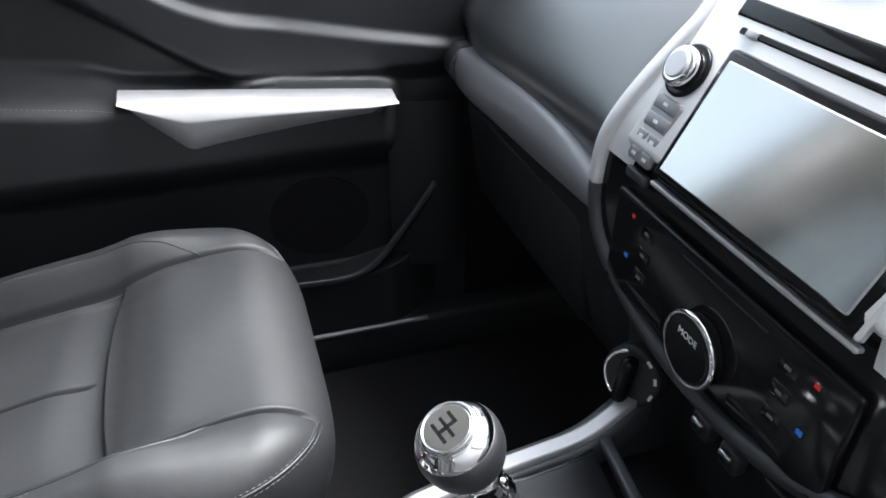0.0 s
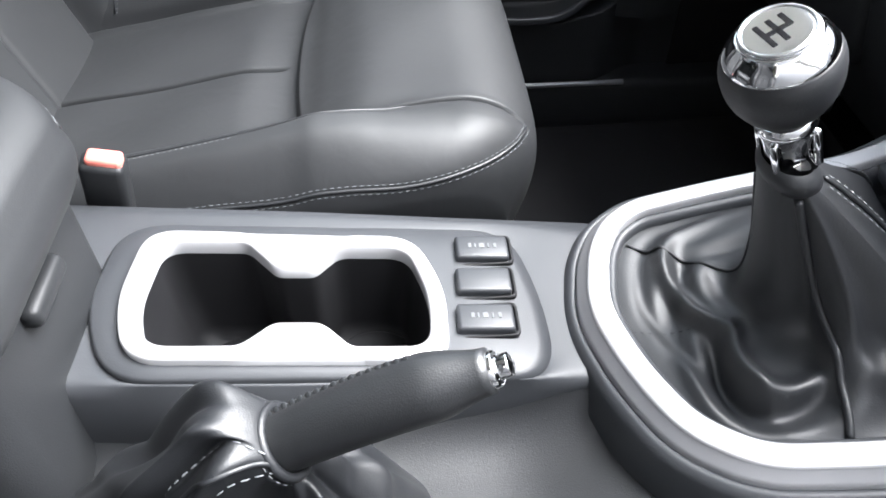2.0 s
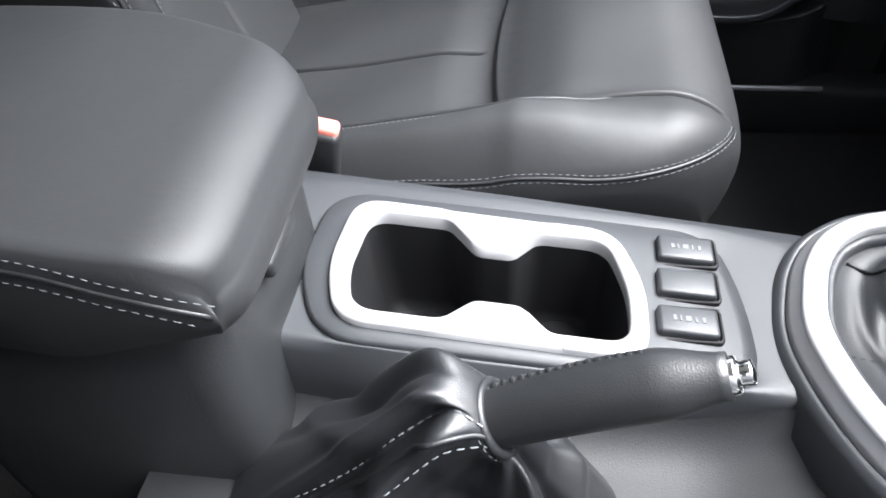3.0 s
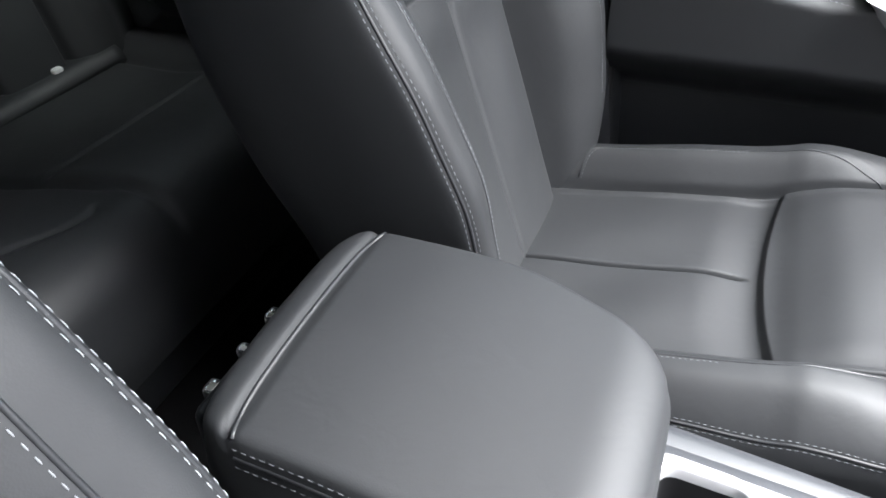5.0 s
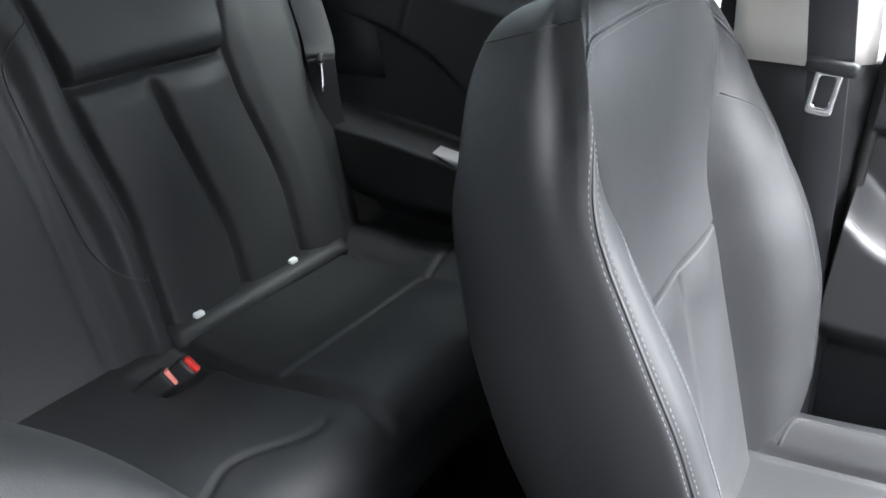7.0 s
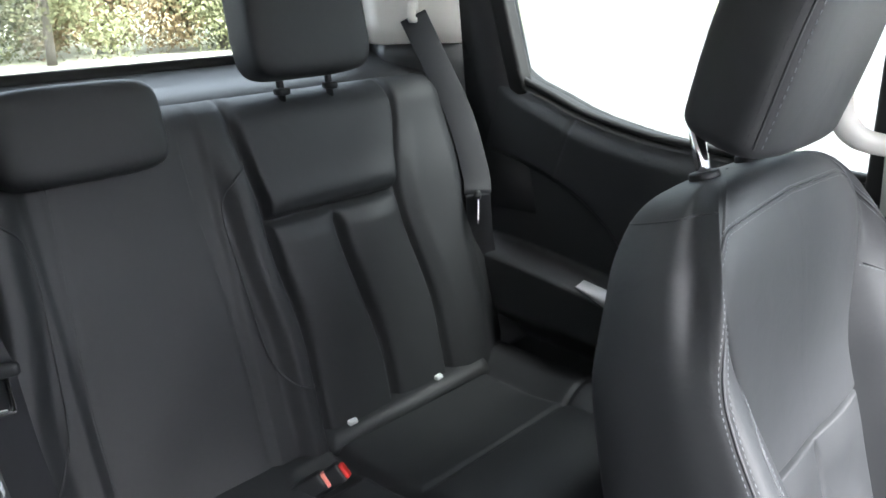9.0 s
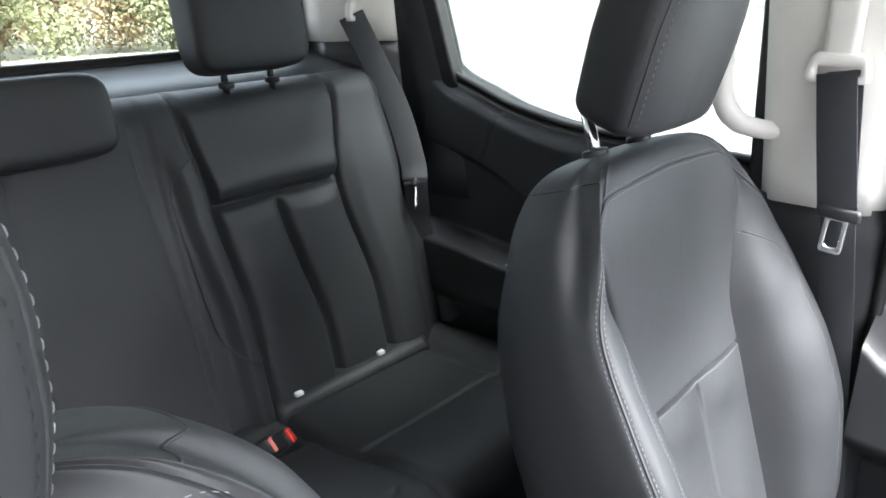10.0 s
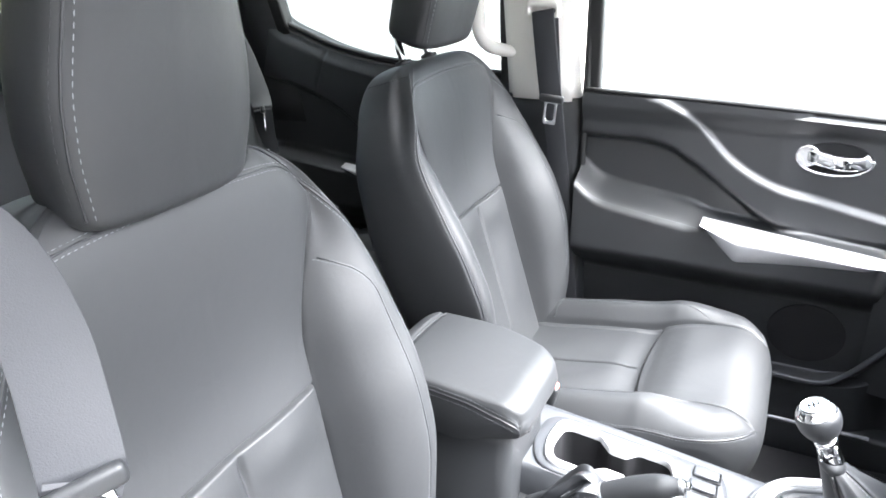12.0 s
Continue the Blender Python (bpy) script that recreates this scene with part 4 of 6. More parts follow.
cap = part("knob_cap", spun("knob_cap", [(0.0240, 0.0110), (0.0246, 0.0124), (0.0222, 0.0165), (0.0184, 0.0204), (0.0165, 0.0215), (0.0005, 0.0220)]), CHROME, lever, "chrome knob cap")
cap.matrix_local = Matrix.Translation(KN) @ turn @ Matrix.Scale(0.93, 4)
em = part("shift_plate", moved(disc(0.0150, 0.002, 40, 0.0008), Matrix.Translation((0, 0, 0.0222))), CHROME, cap, "polished shift pattern plate")
for w, h, x, y in ((0.0022, 0.016, -0.006, 0), (0.0022, 0.016, 0.0, 0), (0.0022, 0.008, 0.006, 0.004), (0.014, 0.0022, 0.0, 0.0)):
    part("pattern_line", rbox((w, h, 0.0006), (x, y, 0.0233), 0.0, 1), GLOSS, em, "black shift pattern line")
part("plate_rim", tube("plate_rim", [(0.0158 * math.cos(t), 0.0158 * math.sin(t), 0.0226) for t in np.linspace(0, 6.283, 48, endpoint=False)], 0.0011, 8, closed=True), STEEL, cap, "bright rim of the shift plate")
ch = part("chrome_stem", spun("chrome_stem", [(0.0122, -0.064), (0.0135, -0.058), (0.0112, -0.05), (0.0118, -0.040), (0.0138, -0.031), (0.012, -0.027)]), CHROME, lever, "chrome collar below the knob")
ch.matrix_local = Matrix.Translation(KN) @ turn
for t in range(4):
    fin = part("collar_fin", rbox((0.004, 0.004, 0.024), (0.0135 * math.cos(t * 1.57 + 0.6), 0.0135 * math.sin(t * 1.57 + 0.6), -0.046), 0.0015), CHROME, lever)
    fin.matrix_local = Matrix.Translation(KN) @ turn
# gaiter: pyramid with folds
neck = np.array((0.160, -0.043, 0.474))
inner = shrunk(GEAR_OUT, 0.0245)
cut_x = 0.276 + 0.1 * inner[:, 1]
rim = np.c_[np.minimum(inner[:, 0], cut_x), np.clip(inner[:, 1], -0.135, 0.050)]
root = np.array((0.208, -0.036))  # where the leaning lever meets the rim's level
ang = np.arctan2(rim[:, 1] - root[1], rim[:, 0] - root[0])


def swing(v):
    """Angle folded into -pi to pi."""
    return (v + math.pi) % (2 * math.pi) - math.pi


# the hide lies slack and low towards the cup holders, wraps the leaning lever, and is taut in front
EDGES = (0.83, 2.48, -1.72, -0.46)


def gaiter_point(s):
    base = np.c_[rim, GZ0 + GS * (rim[:, 0] - 0.08) - 0.008]
    bell = lambda a, w: np.exp(-((swing(ang - a) / w) ** 2))
    slack = 0.16 * s + 0.84 * s**16
    front = smooth(-1.86, -1.52, ang) * smooth(1.25, 0.75, ang)
    edge = np.maximum(0.85 * bell(EDGES[0], 0.4), 0.8 * bell(EDGES[3], 0.3))
    lift = slack + (s**1.5 - slack) * front + (s**1.15 - s**1.5) * edge * front
    r = 0.0150 + 0.006 * (1 - lift)
    xy = rim * (1 - s) + (root + r[:, None] * np.c_[np.cos(ang), np.sin(ang)]) * s + (neck[:2] - root) * lift[:, None] * s
    p = np.c_[xy, base[:, 2] * (1 - lift) + neck[2] * lift]
    out = np.c_[0.35 * np.cos(ang), 0.35 * np.sin(ang), np.full(200, 0.92)]
    body = math.sin(math.pi * min(1, s * 1.02)) ** 0.7
    # rolled crease down the near edge and the hollow in front of it
    move = 0.004 * bell(EDGES[2], 0.12) * body - 0.006 * bell(EDGES[2] + 0.35, 0.2) * body
    # soft slanting folds on the panel that faces the cup holders
    rear = bell(2.85, 0.70) * body
    for c, a0, tilt, k, w in ((0.30, 2.4, 0.30, 0.010, 0.07), (0.48, 2.6, -0.26, -0.007, 0.10), (0.66, 3.0, 0.20, 0.006, 0.10), (0.16, 2.5, 0.10, -0.005, 0.06)):
        move = move + k * rear * np.exp(-(((s - c - tilt * swing(ang - a0)) / w) ** 2))
    # thick buckles on the near side, under the cross seam
    near = bell(-2.35, 0.45) * body
    wave = 0.16 * np.sin(4.2 * ang + 1.2)
    move = move + near * (0.016 * np.exp(-(((s - 0.52 - wave) / 0.09) ** 2)) - 0.014 * np.exp(-(((s - 0.33 - wave) / 0.08) ** 2)) + 0.010 * np.exp(-(((s - 0.14 - 0.6 * wave) / 0.06) ** 2)))
    move = move + near * 0.008 * (1 - np.abs(np.sin(3.4 * ang + 2.6 * s + 0.4))) ** 2 * smooth(0.8, 0.3, s)
    ahead = bell(-1.05, 0.40) * body
    move = move + ahead * (0.010 * np.exp(-(((s - 0.26 + 0.16 * swing(ang + 1.0)) / 0.07) ** 2)) - 0.008 * np.exp(-(((s - 0.44 + 0.1 * swing(ang + 1.0)) / 0.11) ** 2)))
    move = move + 0.0010 * np.sin(7 * ang + 5 * s) * body
    return p + out * move[:, None]


G = np.array([gaiter_point(1 - (1 - u) ** 1.6) for u in np.linspace(0, 1, 70)])
part("gaiter", lofted("gaiter", G, cap=False), BOOT, lever, "wrinkled black leather gaiter")
G_N = grid_normals(G)
if (G_N[30, :, 2].mean()) < 0:
    G_N = -G_N


def along(a0):
    """Line down the gaiter at an edge, with its normals and sideways."""
    js = [int(np.argmin(np.abs(swing(ang - a0))))] * 70
    idx = np.arange(2, 67)
    line = np.array([G[i, js[i]] for i in idx])
    norm = np.array([G_N[i, js[i]] for i in idx])
    return spline(line[::4], 60), spline(norm[::4], 60)


for k, a0 in enumerate(EDGES):
    line, norm = along(a0)
    part("gaiter_edge", tube("gaiter_edge", line + norm * 0.0006, 0.0022 if k == 2 else 0.0012, 8), BOOT, lever, "rolled leather edge of the gaiter")
    if k in (0, 3):
        for o in (-0.0042, 0.0042):
            st = part("stitching", stitches(beside(line, norm, o) + norm * 0.0004, norm), THREAD, lever, "grey stitched seam thread")
            st["kind"] = "stuff"
# cross seam from the rear rim to the near edge
line, norm = [], []
for x, y in spline([(0.107, -0.040), (0.125, -0.043), (0.146, -0.046), (0.166, -0.052), (0.182, -0.058)], 30):
    i, j = np.unravel_index(np.argmin(np.hypot(G[:46, :, 0] - x, G[:46, :, 1] - y)), G[:46].shape[:2])
    line.append(G[i, j])
    norm.append(G_N[i, j])
line, norm = spline(line[::4], 80), spline(norm[::4], 80)
st = part("stitching", stitches(line + norm * 0.0005, norm, 0.0026, 0.0022), BELT, lever, "dark stitched cross seam")
st["kind"] = "stuff"
part("gaiter_tie", lofted("gaiter_tie", [[(neck[0] + 0.8 * r * math.cos(t) - 0.41 * z, neck[1] + r * math.sin(t), neck[2] + z) for t in np.linspace(0, 6.283, 30, endpoint=False)] for r, z in ((0.0160, -0.006), (0.0190, -0.001), (0.0185, 0.004), (0.0150, 0.008))], cap=False), BOOT, lever)

# handbrake
brake = thing("handbrake", "leather handbrake lever with chrome button and stitched gaiter", "handbrake")
A0, A1 = np.array((-0.090, -0.134, 0.405)), np.array((0.004, -0.137, 0.456))
path = [A0 + (A1 - A0) * s + np.array((0, 0, 0.004 * math.sin(math.pi * s))) for s in np.linspace(0, 1, 30)]
scl = [1.0 + 0.05 * math.sin(3 * s) - 0.34 * smooth(0.72, 1.0, s) for s in np.linspace(0, 1, 30)]
grip = part("grip", swept("grip", path, circle(0.0138, 24, 0.0156), scales=scl), VINYL, brake, "black leather grip with laced seam")
ax = (A1 - A0) / np.linalg.norm(A1 - A0)
up = np.array((-ax[2], 0, ax[0]))
lace = bmesh.new()
for i in np.linspace(0.06, 0.72, 17):
    c = A0 + (A1 - A0) * i + np.array((0, 0, 0.004 * math.sin(math.pi * i))) + up * 0.0142 + np.array((0, 0.004, 0))
    piece = rbox((0.0028, 0.009, 0.0018), (0, 0, 0), 0.0008, 2, Matrix.Rotation(radians(28), 3, "Z"))
    me = bpy.data.meshes.new("lace")
    piece.transform(Matrix.Translation(c) @ Matrix.Rotation(-math.atan2(ax[2], ax[0]), 4, "Y"))
    piece.to_mesh(me)
    piece.free()
    lace.from_mesh(me)
lc = part("lacing", lace, VINYL, grip, "black lacing along the grip")
lc["kind"] = "stuff"
bt = part("release_button", spun("release_button", [(0.0095, -0.004), (0.0102, 0.0), (0.0095, 0.004), (0.0066, 0.005), (0.0066, 0.009), (0.0058, 0.0115), (0.0005, 0.0125)]), CHROME, brake, "chrome release button")
bt.matrix_local = Matrix.Translation(A1) @ Vector(ax).to_track_quat("Z", "X").to_matrix().to_4x4() @ Matrix.Scale(0.78, 4)
# gaiter of the handbrake: a tent of stiff folds from an oval foot up to the grip
foot_c, foot_r = np.array((-0.132, -0.128, 0.298)), (0.112, 0.046)
ang = np.linspace(0, 2 * math.pi, 140, endpoint=False)
sq = lambda v: np.sign(v) * np.abs(v) ** 0.7
rings = []
for s in np.linspace(0, 1, 60):
    base = np.c_[foot_c[0] + foot_r[0] * sq(np.cos(ang)), foot_c[1] + foot_r[1] * sq(np.sin(ang)), np.full(140, foot_c[2])]
    ringtop = A0 + ax * 0.004 + np.outer(np.sin(ang), (0, 1.0, 0)) * 0.0165 - np.outer(np.cos(ang), up) * 0.0178
    e = smooth(0, 1, s) ** 0.85
    p = base * (1 - e) + ringtop * e
    rear, front = smooth(0.2, -0.9, np.cos(ang)), smooth(0.2, 0.9, np.cos(ang))
    body = math.sin(math.pi * s)
    # the back rises to a peak behind the grip, the front slumps over the foot
    p[:, 2] += rear * (0.012 * body + 0.022 * math.exp(-(((s - 0.72) / 0.17) ** 2)) * (1 - s**8)) + front * 0.006 * body
    fold = 0
    for a0, drift, k, w in ((2.35, 0.6, 0.009, 0.20), (2.85, 0.2, -0.006, 0.22), (-2.75, -0.3, 0.008, 0.12), (-2.45, 0.2, -0.009, 0.12), (-2.05, -0.4, 0.013, 0.13), (-1.55, 0.3, -0.013, 0.20), (-0.95, 0.7, 0.013, 0.13), (-0.45, 0.4, -0.010, 0.17), (0.1, 0.0, 0.007, 0.16), (0.8, 0.0, 0.006, 0.22)):
        fold = fold + k * np.exp(-((swing(ang - a0 - drift * (s - 0.5)) / w) ** 2))
    fold = fold + 0.004 * np.exp(-(((s - 0.40 - 0.16 * np.sin(2 * ang + 0.4)) / 0.05) ** 2)) - 0.004 * np.exp(-(((s - 0.54 - 0.14 * np.sin(2 * ang + 0.4)) / 0.06) ** 2))
    p += np.c_[0.7 * np.cos(ang), np.sin(ang), np.full(140, 0.35)] * (fold * body * smooth(1.0, 0.72, s))[:, None]
    rings.append(p)
H = np.array(rings)
H_N = grid_normals(H)
if H_N[30, :, 2].mean() < 0:
    H_N = -H_N
part("gaiter", lofted("gaiter", H, cap=False), BOOT, brake, "black leather handbrake gaiter with stiff folds")
for r0, o in ((0.0024, 0.0), (0.0018, 0.006)):
    ring = [A0 + np.array((0, 1.0, 0)) * 0.0162 * math.sin(t) - up * 0.0175 * math.cos(t) + ax * (0.004 - o) for t in np.linspace(0, 6.283, 40, endpoint=False)]
    part("gaiter_cuff", tube("gaiter_cuff", ring, r0, 8, closed=True, up=ax), BOOT, brake)
ring = [A0 + np.array((0, 1.0, 0)) * 0.0186 * math.sin(t) - up * 0.0198 * math.cos(t) + ax * 0.0012 for t in np.linspace(0, 6.283, 60)]
st = part("stitching", stitches(ring, [np.array(v) - A0 for v in ring], 0.0030, 0.0020), THREAD, brake, "pale stitching round the cuff")
st["kind"] = "stuff"
rows = list(range(2, 59, 4))
for o in (-1, 1):
    cols = [int(82 + i // 4 + o * (2 + i / 15)) for i in rows]
    edge, en = spline([H[i, j] for i, j in zip(rows, cols)], 90), spline([H_N[i, j] for i, j in zip(rows, cols)], 90)
    st = part("stitching", stitches(edge + en * 0.0010, en, 0.0038, 0.0022, 0.0009), THREAD, brake, "pale double stitched seam thread")
    st["kind"] = "stuff"
line, norm = spline([H[i, 82 + i // 4] for i in rows], 70), spline([H_N[i, 82 + i // 4] for i in rows], 70)
part("gaiter_seam", tube("gaiter_seam", line + norm * 0.0002, 0.0014, 6), BOOT, brake)


# ---- dashboard ----
dash = thing("dashboard", "black soft dashboard with grey trim strip and glossy centre stack", "dashboard")
DASH = [(0.50, 0.22), (0.44, 0.26), (0.385, 0.34), (0.362, 0.42), (0.348, 0.50), (0.345, 0.521), (0.347, 0.556), (0.340, 0.574), (0.341, 0.597), (0.358, 0.625), (0.388, 0.660), (0.43, 0.692), (0.49, 0.718), (0.57, 0.736), (0.75, 0.748), (0.98, 0.745)]
q = spline(DASH, 90)


def dash_rings(lo, hi, y0, y1, ny, push=0.0):
    out = []
    for y in np.linspace(y0, y1, ny):
        edge = smooth(0.50, 0.66, abs(y)) + 1.8 * smooth(0.20, 0.10, y) * smooth(0.0, 0.1, y)
        seg = q[lo:hi]
        out.append(np.c_[seg[:, 0] + 0.03 * edge - push, np.full(len(seg), y), seg[:, 1] - 0.02 * edge * smooth(0.5, 0.7, seg[:, 1])])
    return out


cut = int(np.argmax(q[:, 1] > 0.524))
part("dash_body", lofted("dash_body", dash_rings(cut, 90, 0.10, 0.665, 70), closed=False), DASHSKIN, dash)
part("lower_dash", lofted("lower_dash", dash_rings(0, cut + 1, 0.10, 0.665, 70), closed=False), PLASTIC, dash, "black grained plastic lower dashboard")
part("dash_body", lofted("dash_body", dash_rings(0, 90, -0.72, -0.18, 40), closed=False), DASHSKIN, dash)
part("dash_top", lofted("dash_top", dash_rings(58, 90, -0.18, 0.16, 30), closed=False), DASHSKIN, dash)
strip_hi = smoothline([(0.15, 0.550), (0.207, 0.561), (0.265, 0.570), (0.35, 0.572), (0.45, 0.567), (0.56, 0.559), (0.68, 0.549)])
strip_lo = smoothline([(0.15, 0.526), (0.20, 0.524), (0.28, 0.519), (0.37, 0.515), (0.50, 0.508), (0.63, 0.502), (0.70, 0.498)])


def strip_rows(y0, y1, slant, n):
    """Trim strip on the dashboard between two places, its ends cut on the slant."""
    rows = []
    for k, dx in ((0.0, 0.014), (0.02, 0.002), (0.08, 0.0), (0.5, -0.003), (0.92, 0.002), (0.98, 0.006), (1.0, 0.020)):
        row = []
        for t in np.linspace(0, 1, n):
            y = y0 + (y1 - y0) * t + slant * t * (1 - k)
            row.append((0.330 + dx + 0.012 * smooth(0.5, 0.66, y), y, float(strip_lo(y) * (1 - k) + strip_hi(y) * k)))
        rows.append(row)
    return rows


part("trim_strip", lofted("trim_strip", strip_rows(0.150, 0.560, 0.066, 50), closed=False), STRIP, dash, "dark satin grey trim strip")
part("trim_end", lofted("trim_end", strip_rows(0.565, 0.600, 0.07, 10), closed=False), GREYPLASTIC, dash, "dark grey end piece of the trim strip")
part("glovebox_lid", rbox((0.02, 0.34, 0.14), (0.368, 0.40, 0.42), 0.012, 3, Matrix.Rotation(radians(-8), 3, "Y")), PLASTIC, dash, "black plastic glovebox lid")

# centre stack: shield with silver edge
SC = -0.012
stack_x = smoothline([(0.40, 0.322), (0.46, 0.314), (0.53, 0.311), (0.58, 0.313), (0.63, 0.320), (0.69, 0.352), (0.74, 0.388), (0.78, 0.42)])
HALF = [(0.0, 0.499), (0.05, 0.503), (0.095, 0.516), (0.132, 0.535), (0.150, 0.563), (0.152, 0.60), (0.140, 0.65), (0.124, 0.70), (0.112, 0.745), (0.0, 0.755)]
sh = np.array([(y, z) for y, z in HALF] + [(-y, z) for y, z in HALF[-2:0:-1]])
SHIELD = spline(sh, 220, closed=True)
s_mid = np.array([0.0, 0.61])


def shield(push, out):
    """Shield outline grown by push metres, raised towards the cabin by out."""
    t = np.roll(SHIELD, -1, 0) - np.roll(SHIELD, 1, 0)
    n = np.c_[t[:, 1], -t[:, 0]] / (np.linalg.norm(t, axis=1, keepdims=True) + 1e-12)
    p = SHIELD + n * push * np.sign((n * (SHIELD - s_mid)).sum(1).mean())
    return np.c_[stack_x(p[:, 1]) - out, p[:, 0] + SC, p[:, 1]]


stack = thing("centre_stack", "glossy black centre stack with display in a silver frame", "car console")
full = [shield(0.020, -0.03), shield(0.017, -0.004), shield(0.013, 0.004), shield(0.001, 0.007), shield(-0.003, 0.004), shield(-0.003, -0.006)]
slim = [shield(0.017, -0.03), shield(0.014, -0.004), shield(0.011, 0.004), shield(0.001, 0.007), shield(-0.003, 0.004), shield(-0.003, -0.006)]
up_idx = np.arange(220)[SHIELD[:, 1] > 0.575]
low_idx = np.arange(220)[SHIELD[:, 1] <= 0.585]


def arc(idx):
    cut = np.nonzero(np.diff(idx) > 1)[0]
    return np.r_[idx[cut[0] + 1 :], idx[: cut[0] + 1]] if len(cut) else idx


part("upper_frame", lofted("upper_frame", [r[arc(up_idx)] for r in full], closed=False), LITSILVER, stack, "satin silver frame")
part("lower_frame", lofted("lower_frame", [r[arc(low_idx)] for r in slim], closed=False), GREYPLASTIC, stack, "dark satin grey frame")
face = [shield(0.001, 0.0)]
for k in np.linspace(0.9, 0.02, 14):
    p = s_mid + (SHIELD - s_mid) * k
    face.append(np.c_[stack_x(p[:, 1]), p[:, 0] + SC, p[:, 1]])
part("face", lofted("face", face, cap=False), GLOSS, stack, "gloss black face")


def on_stack(bm, y, z, out=0.0):
    """Lays a flat piece (x wide, y high) on the sloping face."""
    x = float(stack_x(z))
    e = 0.004
    t = Vector((float(stack_x(z + e) - stack_x(z - e)), 0, 2 * e)).normalized()
    side = Vector((0, -1, 0))
    n = side.cross(t)
    m = Matrix((side, t, n)).transposed().to_4x4()
    m.translation = Vector((x, SC + y, z)) + n * out
    return moved(bm, m)


def on_panel(bm, y, v, out):
    """Lays a flat piece on the display panel, v up from its middle."""
    return on_stack(moved(bm, Matrix.Translation((0, v, 0))), y, 0.677, out)


# display unit: silver panel, dark glass
part("display_surround", on_stack(rbox((0.236, 0.122, 0.010), (0, 0, 0), 0.012, 3), 0.0, 0.677, 0.003), LITSILVER, stack, "silver display surround")
rows = []
for k in np.linspace(0.985, 0.74, 8):
    p = (s_mid + (SHIELD - s_mid) * k)[arc(np.arange(220)[SHIELD[:, 1] > 0.604])]
    rows.append(np.c_[stack_x(p[:, 1]) - 0.0025, p[:, 0] + SC, p[:, 1]])
part("display_apron", lofted("display_apron", rows, closed=False), LITSILVER, stack, "silver apron round the display")
scr = part("display_frame", on_stack(rbox((0.178, 0.092, 0.008), (0, 0, 0), 0.004, 2), -0.014, 0.658, 0.0065), GLOSS, stack, "gloss black display frame")
part("display", on_stack(rbox((0.164, 0.078, 0.003), (0, 0, 0), 0.001, 1), -0.014, 0.657, 0.0105), SCREEN, scr, "dark unlit display glass")
part("disc_slot", on_panel(rbox((0.205, 0.013, 0.006), (0, 0, 0), 0.002, 2), -0.01, 0.048, 0.006), GLOSS, stack, "black disc slot")
for y in (0.100,):
    k = part("volume_knob", on_stack(disc(0.0140, 0.010, 40, 0.003), y, 0.676, 0.0145), CHROME, stack, "chrome ringed volume knob")
    part("knob_face", on_stack(disc(0.0095, 0.002, 32, 0.0008), y, 0.676, 0.0200), SILVER, k)
    part("knob_base", on_stack(disc(0.0185, 0.006, 40, 0.002), y, 0.676, 0.008), GLOSS, stack)
part("radio_slot", on_panel(rbox((0.19, 0.0045, 0.005), (0, 0, 0), 0.001, 1), -0.014, 0.0345, 0.0065), GLOSS, stack, "thin black slot")
part("eject_button", on_panel(rbox((0.010, 0.006, 0.005), (0, 0, 0), 0.0015, 2), 0.068, 0.0345, 0.0085), SILVER, stack)
keys = part("key_panel", on_stack(rbox((0.029, 0.046, 0.005), (0, 0, 0), 0.003, 2), 0.0965, 0.638, 0.0075), STRIP, stack, "satin grey key panel")
for y, z, w in ((0.0965, 0.6545, 0.026), (0.0965, 0.6435, 0.026), (0.1032, 0.6325, 0.0125), (0.0898, 0.6325, 0.0125), (0.1032, 0.6215, 0.0125), (0.0898, 0.6215, 0.0125)):
    b = part("radio_button", on_stack(rbox((w, 0.0098, 0.004), (0, 0, 0), 0.0015, 2), y, z, 0.0095), STRIP, keys, "satin grey radio button")
    part("button_mark", on_stack(rbox((0.0045, 0.0022, 0.0006), (0, 0, 0), 0, 1), y, z, 0.0118), WHITE, stack)
part("long_button", on_stack(rbox((0.026, 0.008, 0.005), (0, 0, 0), 0.002, 2), 0.098, 0.6075, 0.006), GREYPLASTIC, stack)
part("display_edge", on_stack(rbox((0.184, 0.0035, 0.006), (0, 0, 0), 0.001, 1), -0.014, 0.6125, 0.0075), SILVER, stack, "silver strip below the display")
part("display_edge", on_stack(rbox((0.0035, 0.098, 0.006), (0, 0, 0), 0.001, 1), -0.1055, 0.660, 0.0075), SILVER, stack)
# climate panel
clim = part("climate_panel", on_stack(rbox((0.235, 0.078, 0.006), (0, 0, 0), 0.008, 3), 0.0, 0.553, 0.002), GLOSS, stack, "gloss black climate panel")
dial = part("mode_dial", on_stack(disc(0.0245, 0.012, 48, 0.003), -0.004, 0.536, 0.010), GLOSS, stack, "black round mode dial")
ringpts = [(0.0245 * math.cos(t), 0.0245 * math.sin(t), 0) for t in np.linspace(0, 6.283, 48, endpoint=False)]
tmp = bmesh.new()
tmp.from_mesh(tube("dial_ring", ringpts, 0.0024, 8, closed=True))
for f in tmp.faces:
    f.smooth = True
part("dial_ring", on_stack(tmp, -0.004, 0.536, 0.013), CHROME, dial, "chrome dial ring")
part("disc_slit", on_stack(rbox((0.085, 0.003, 0.003), (0, 0, 0), 0.001, 1), -0.01, 0.583, 0.005), HOLE, stack)
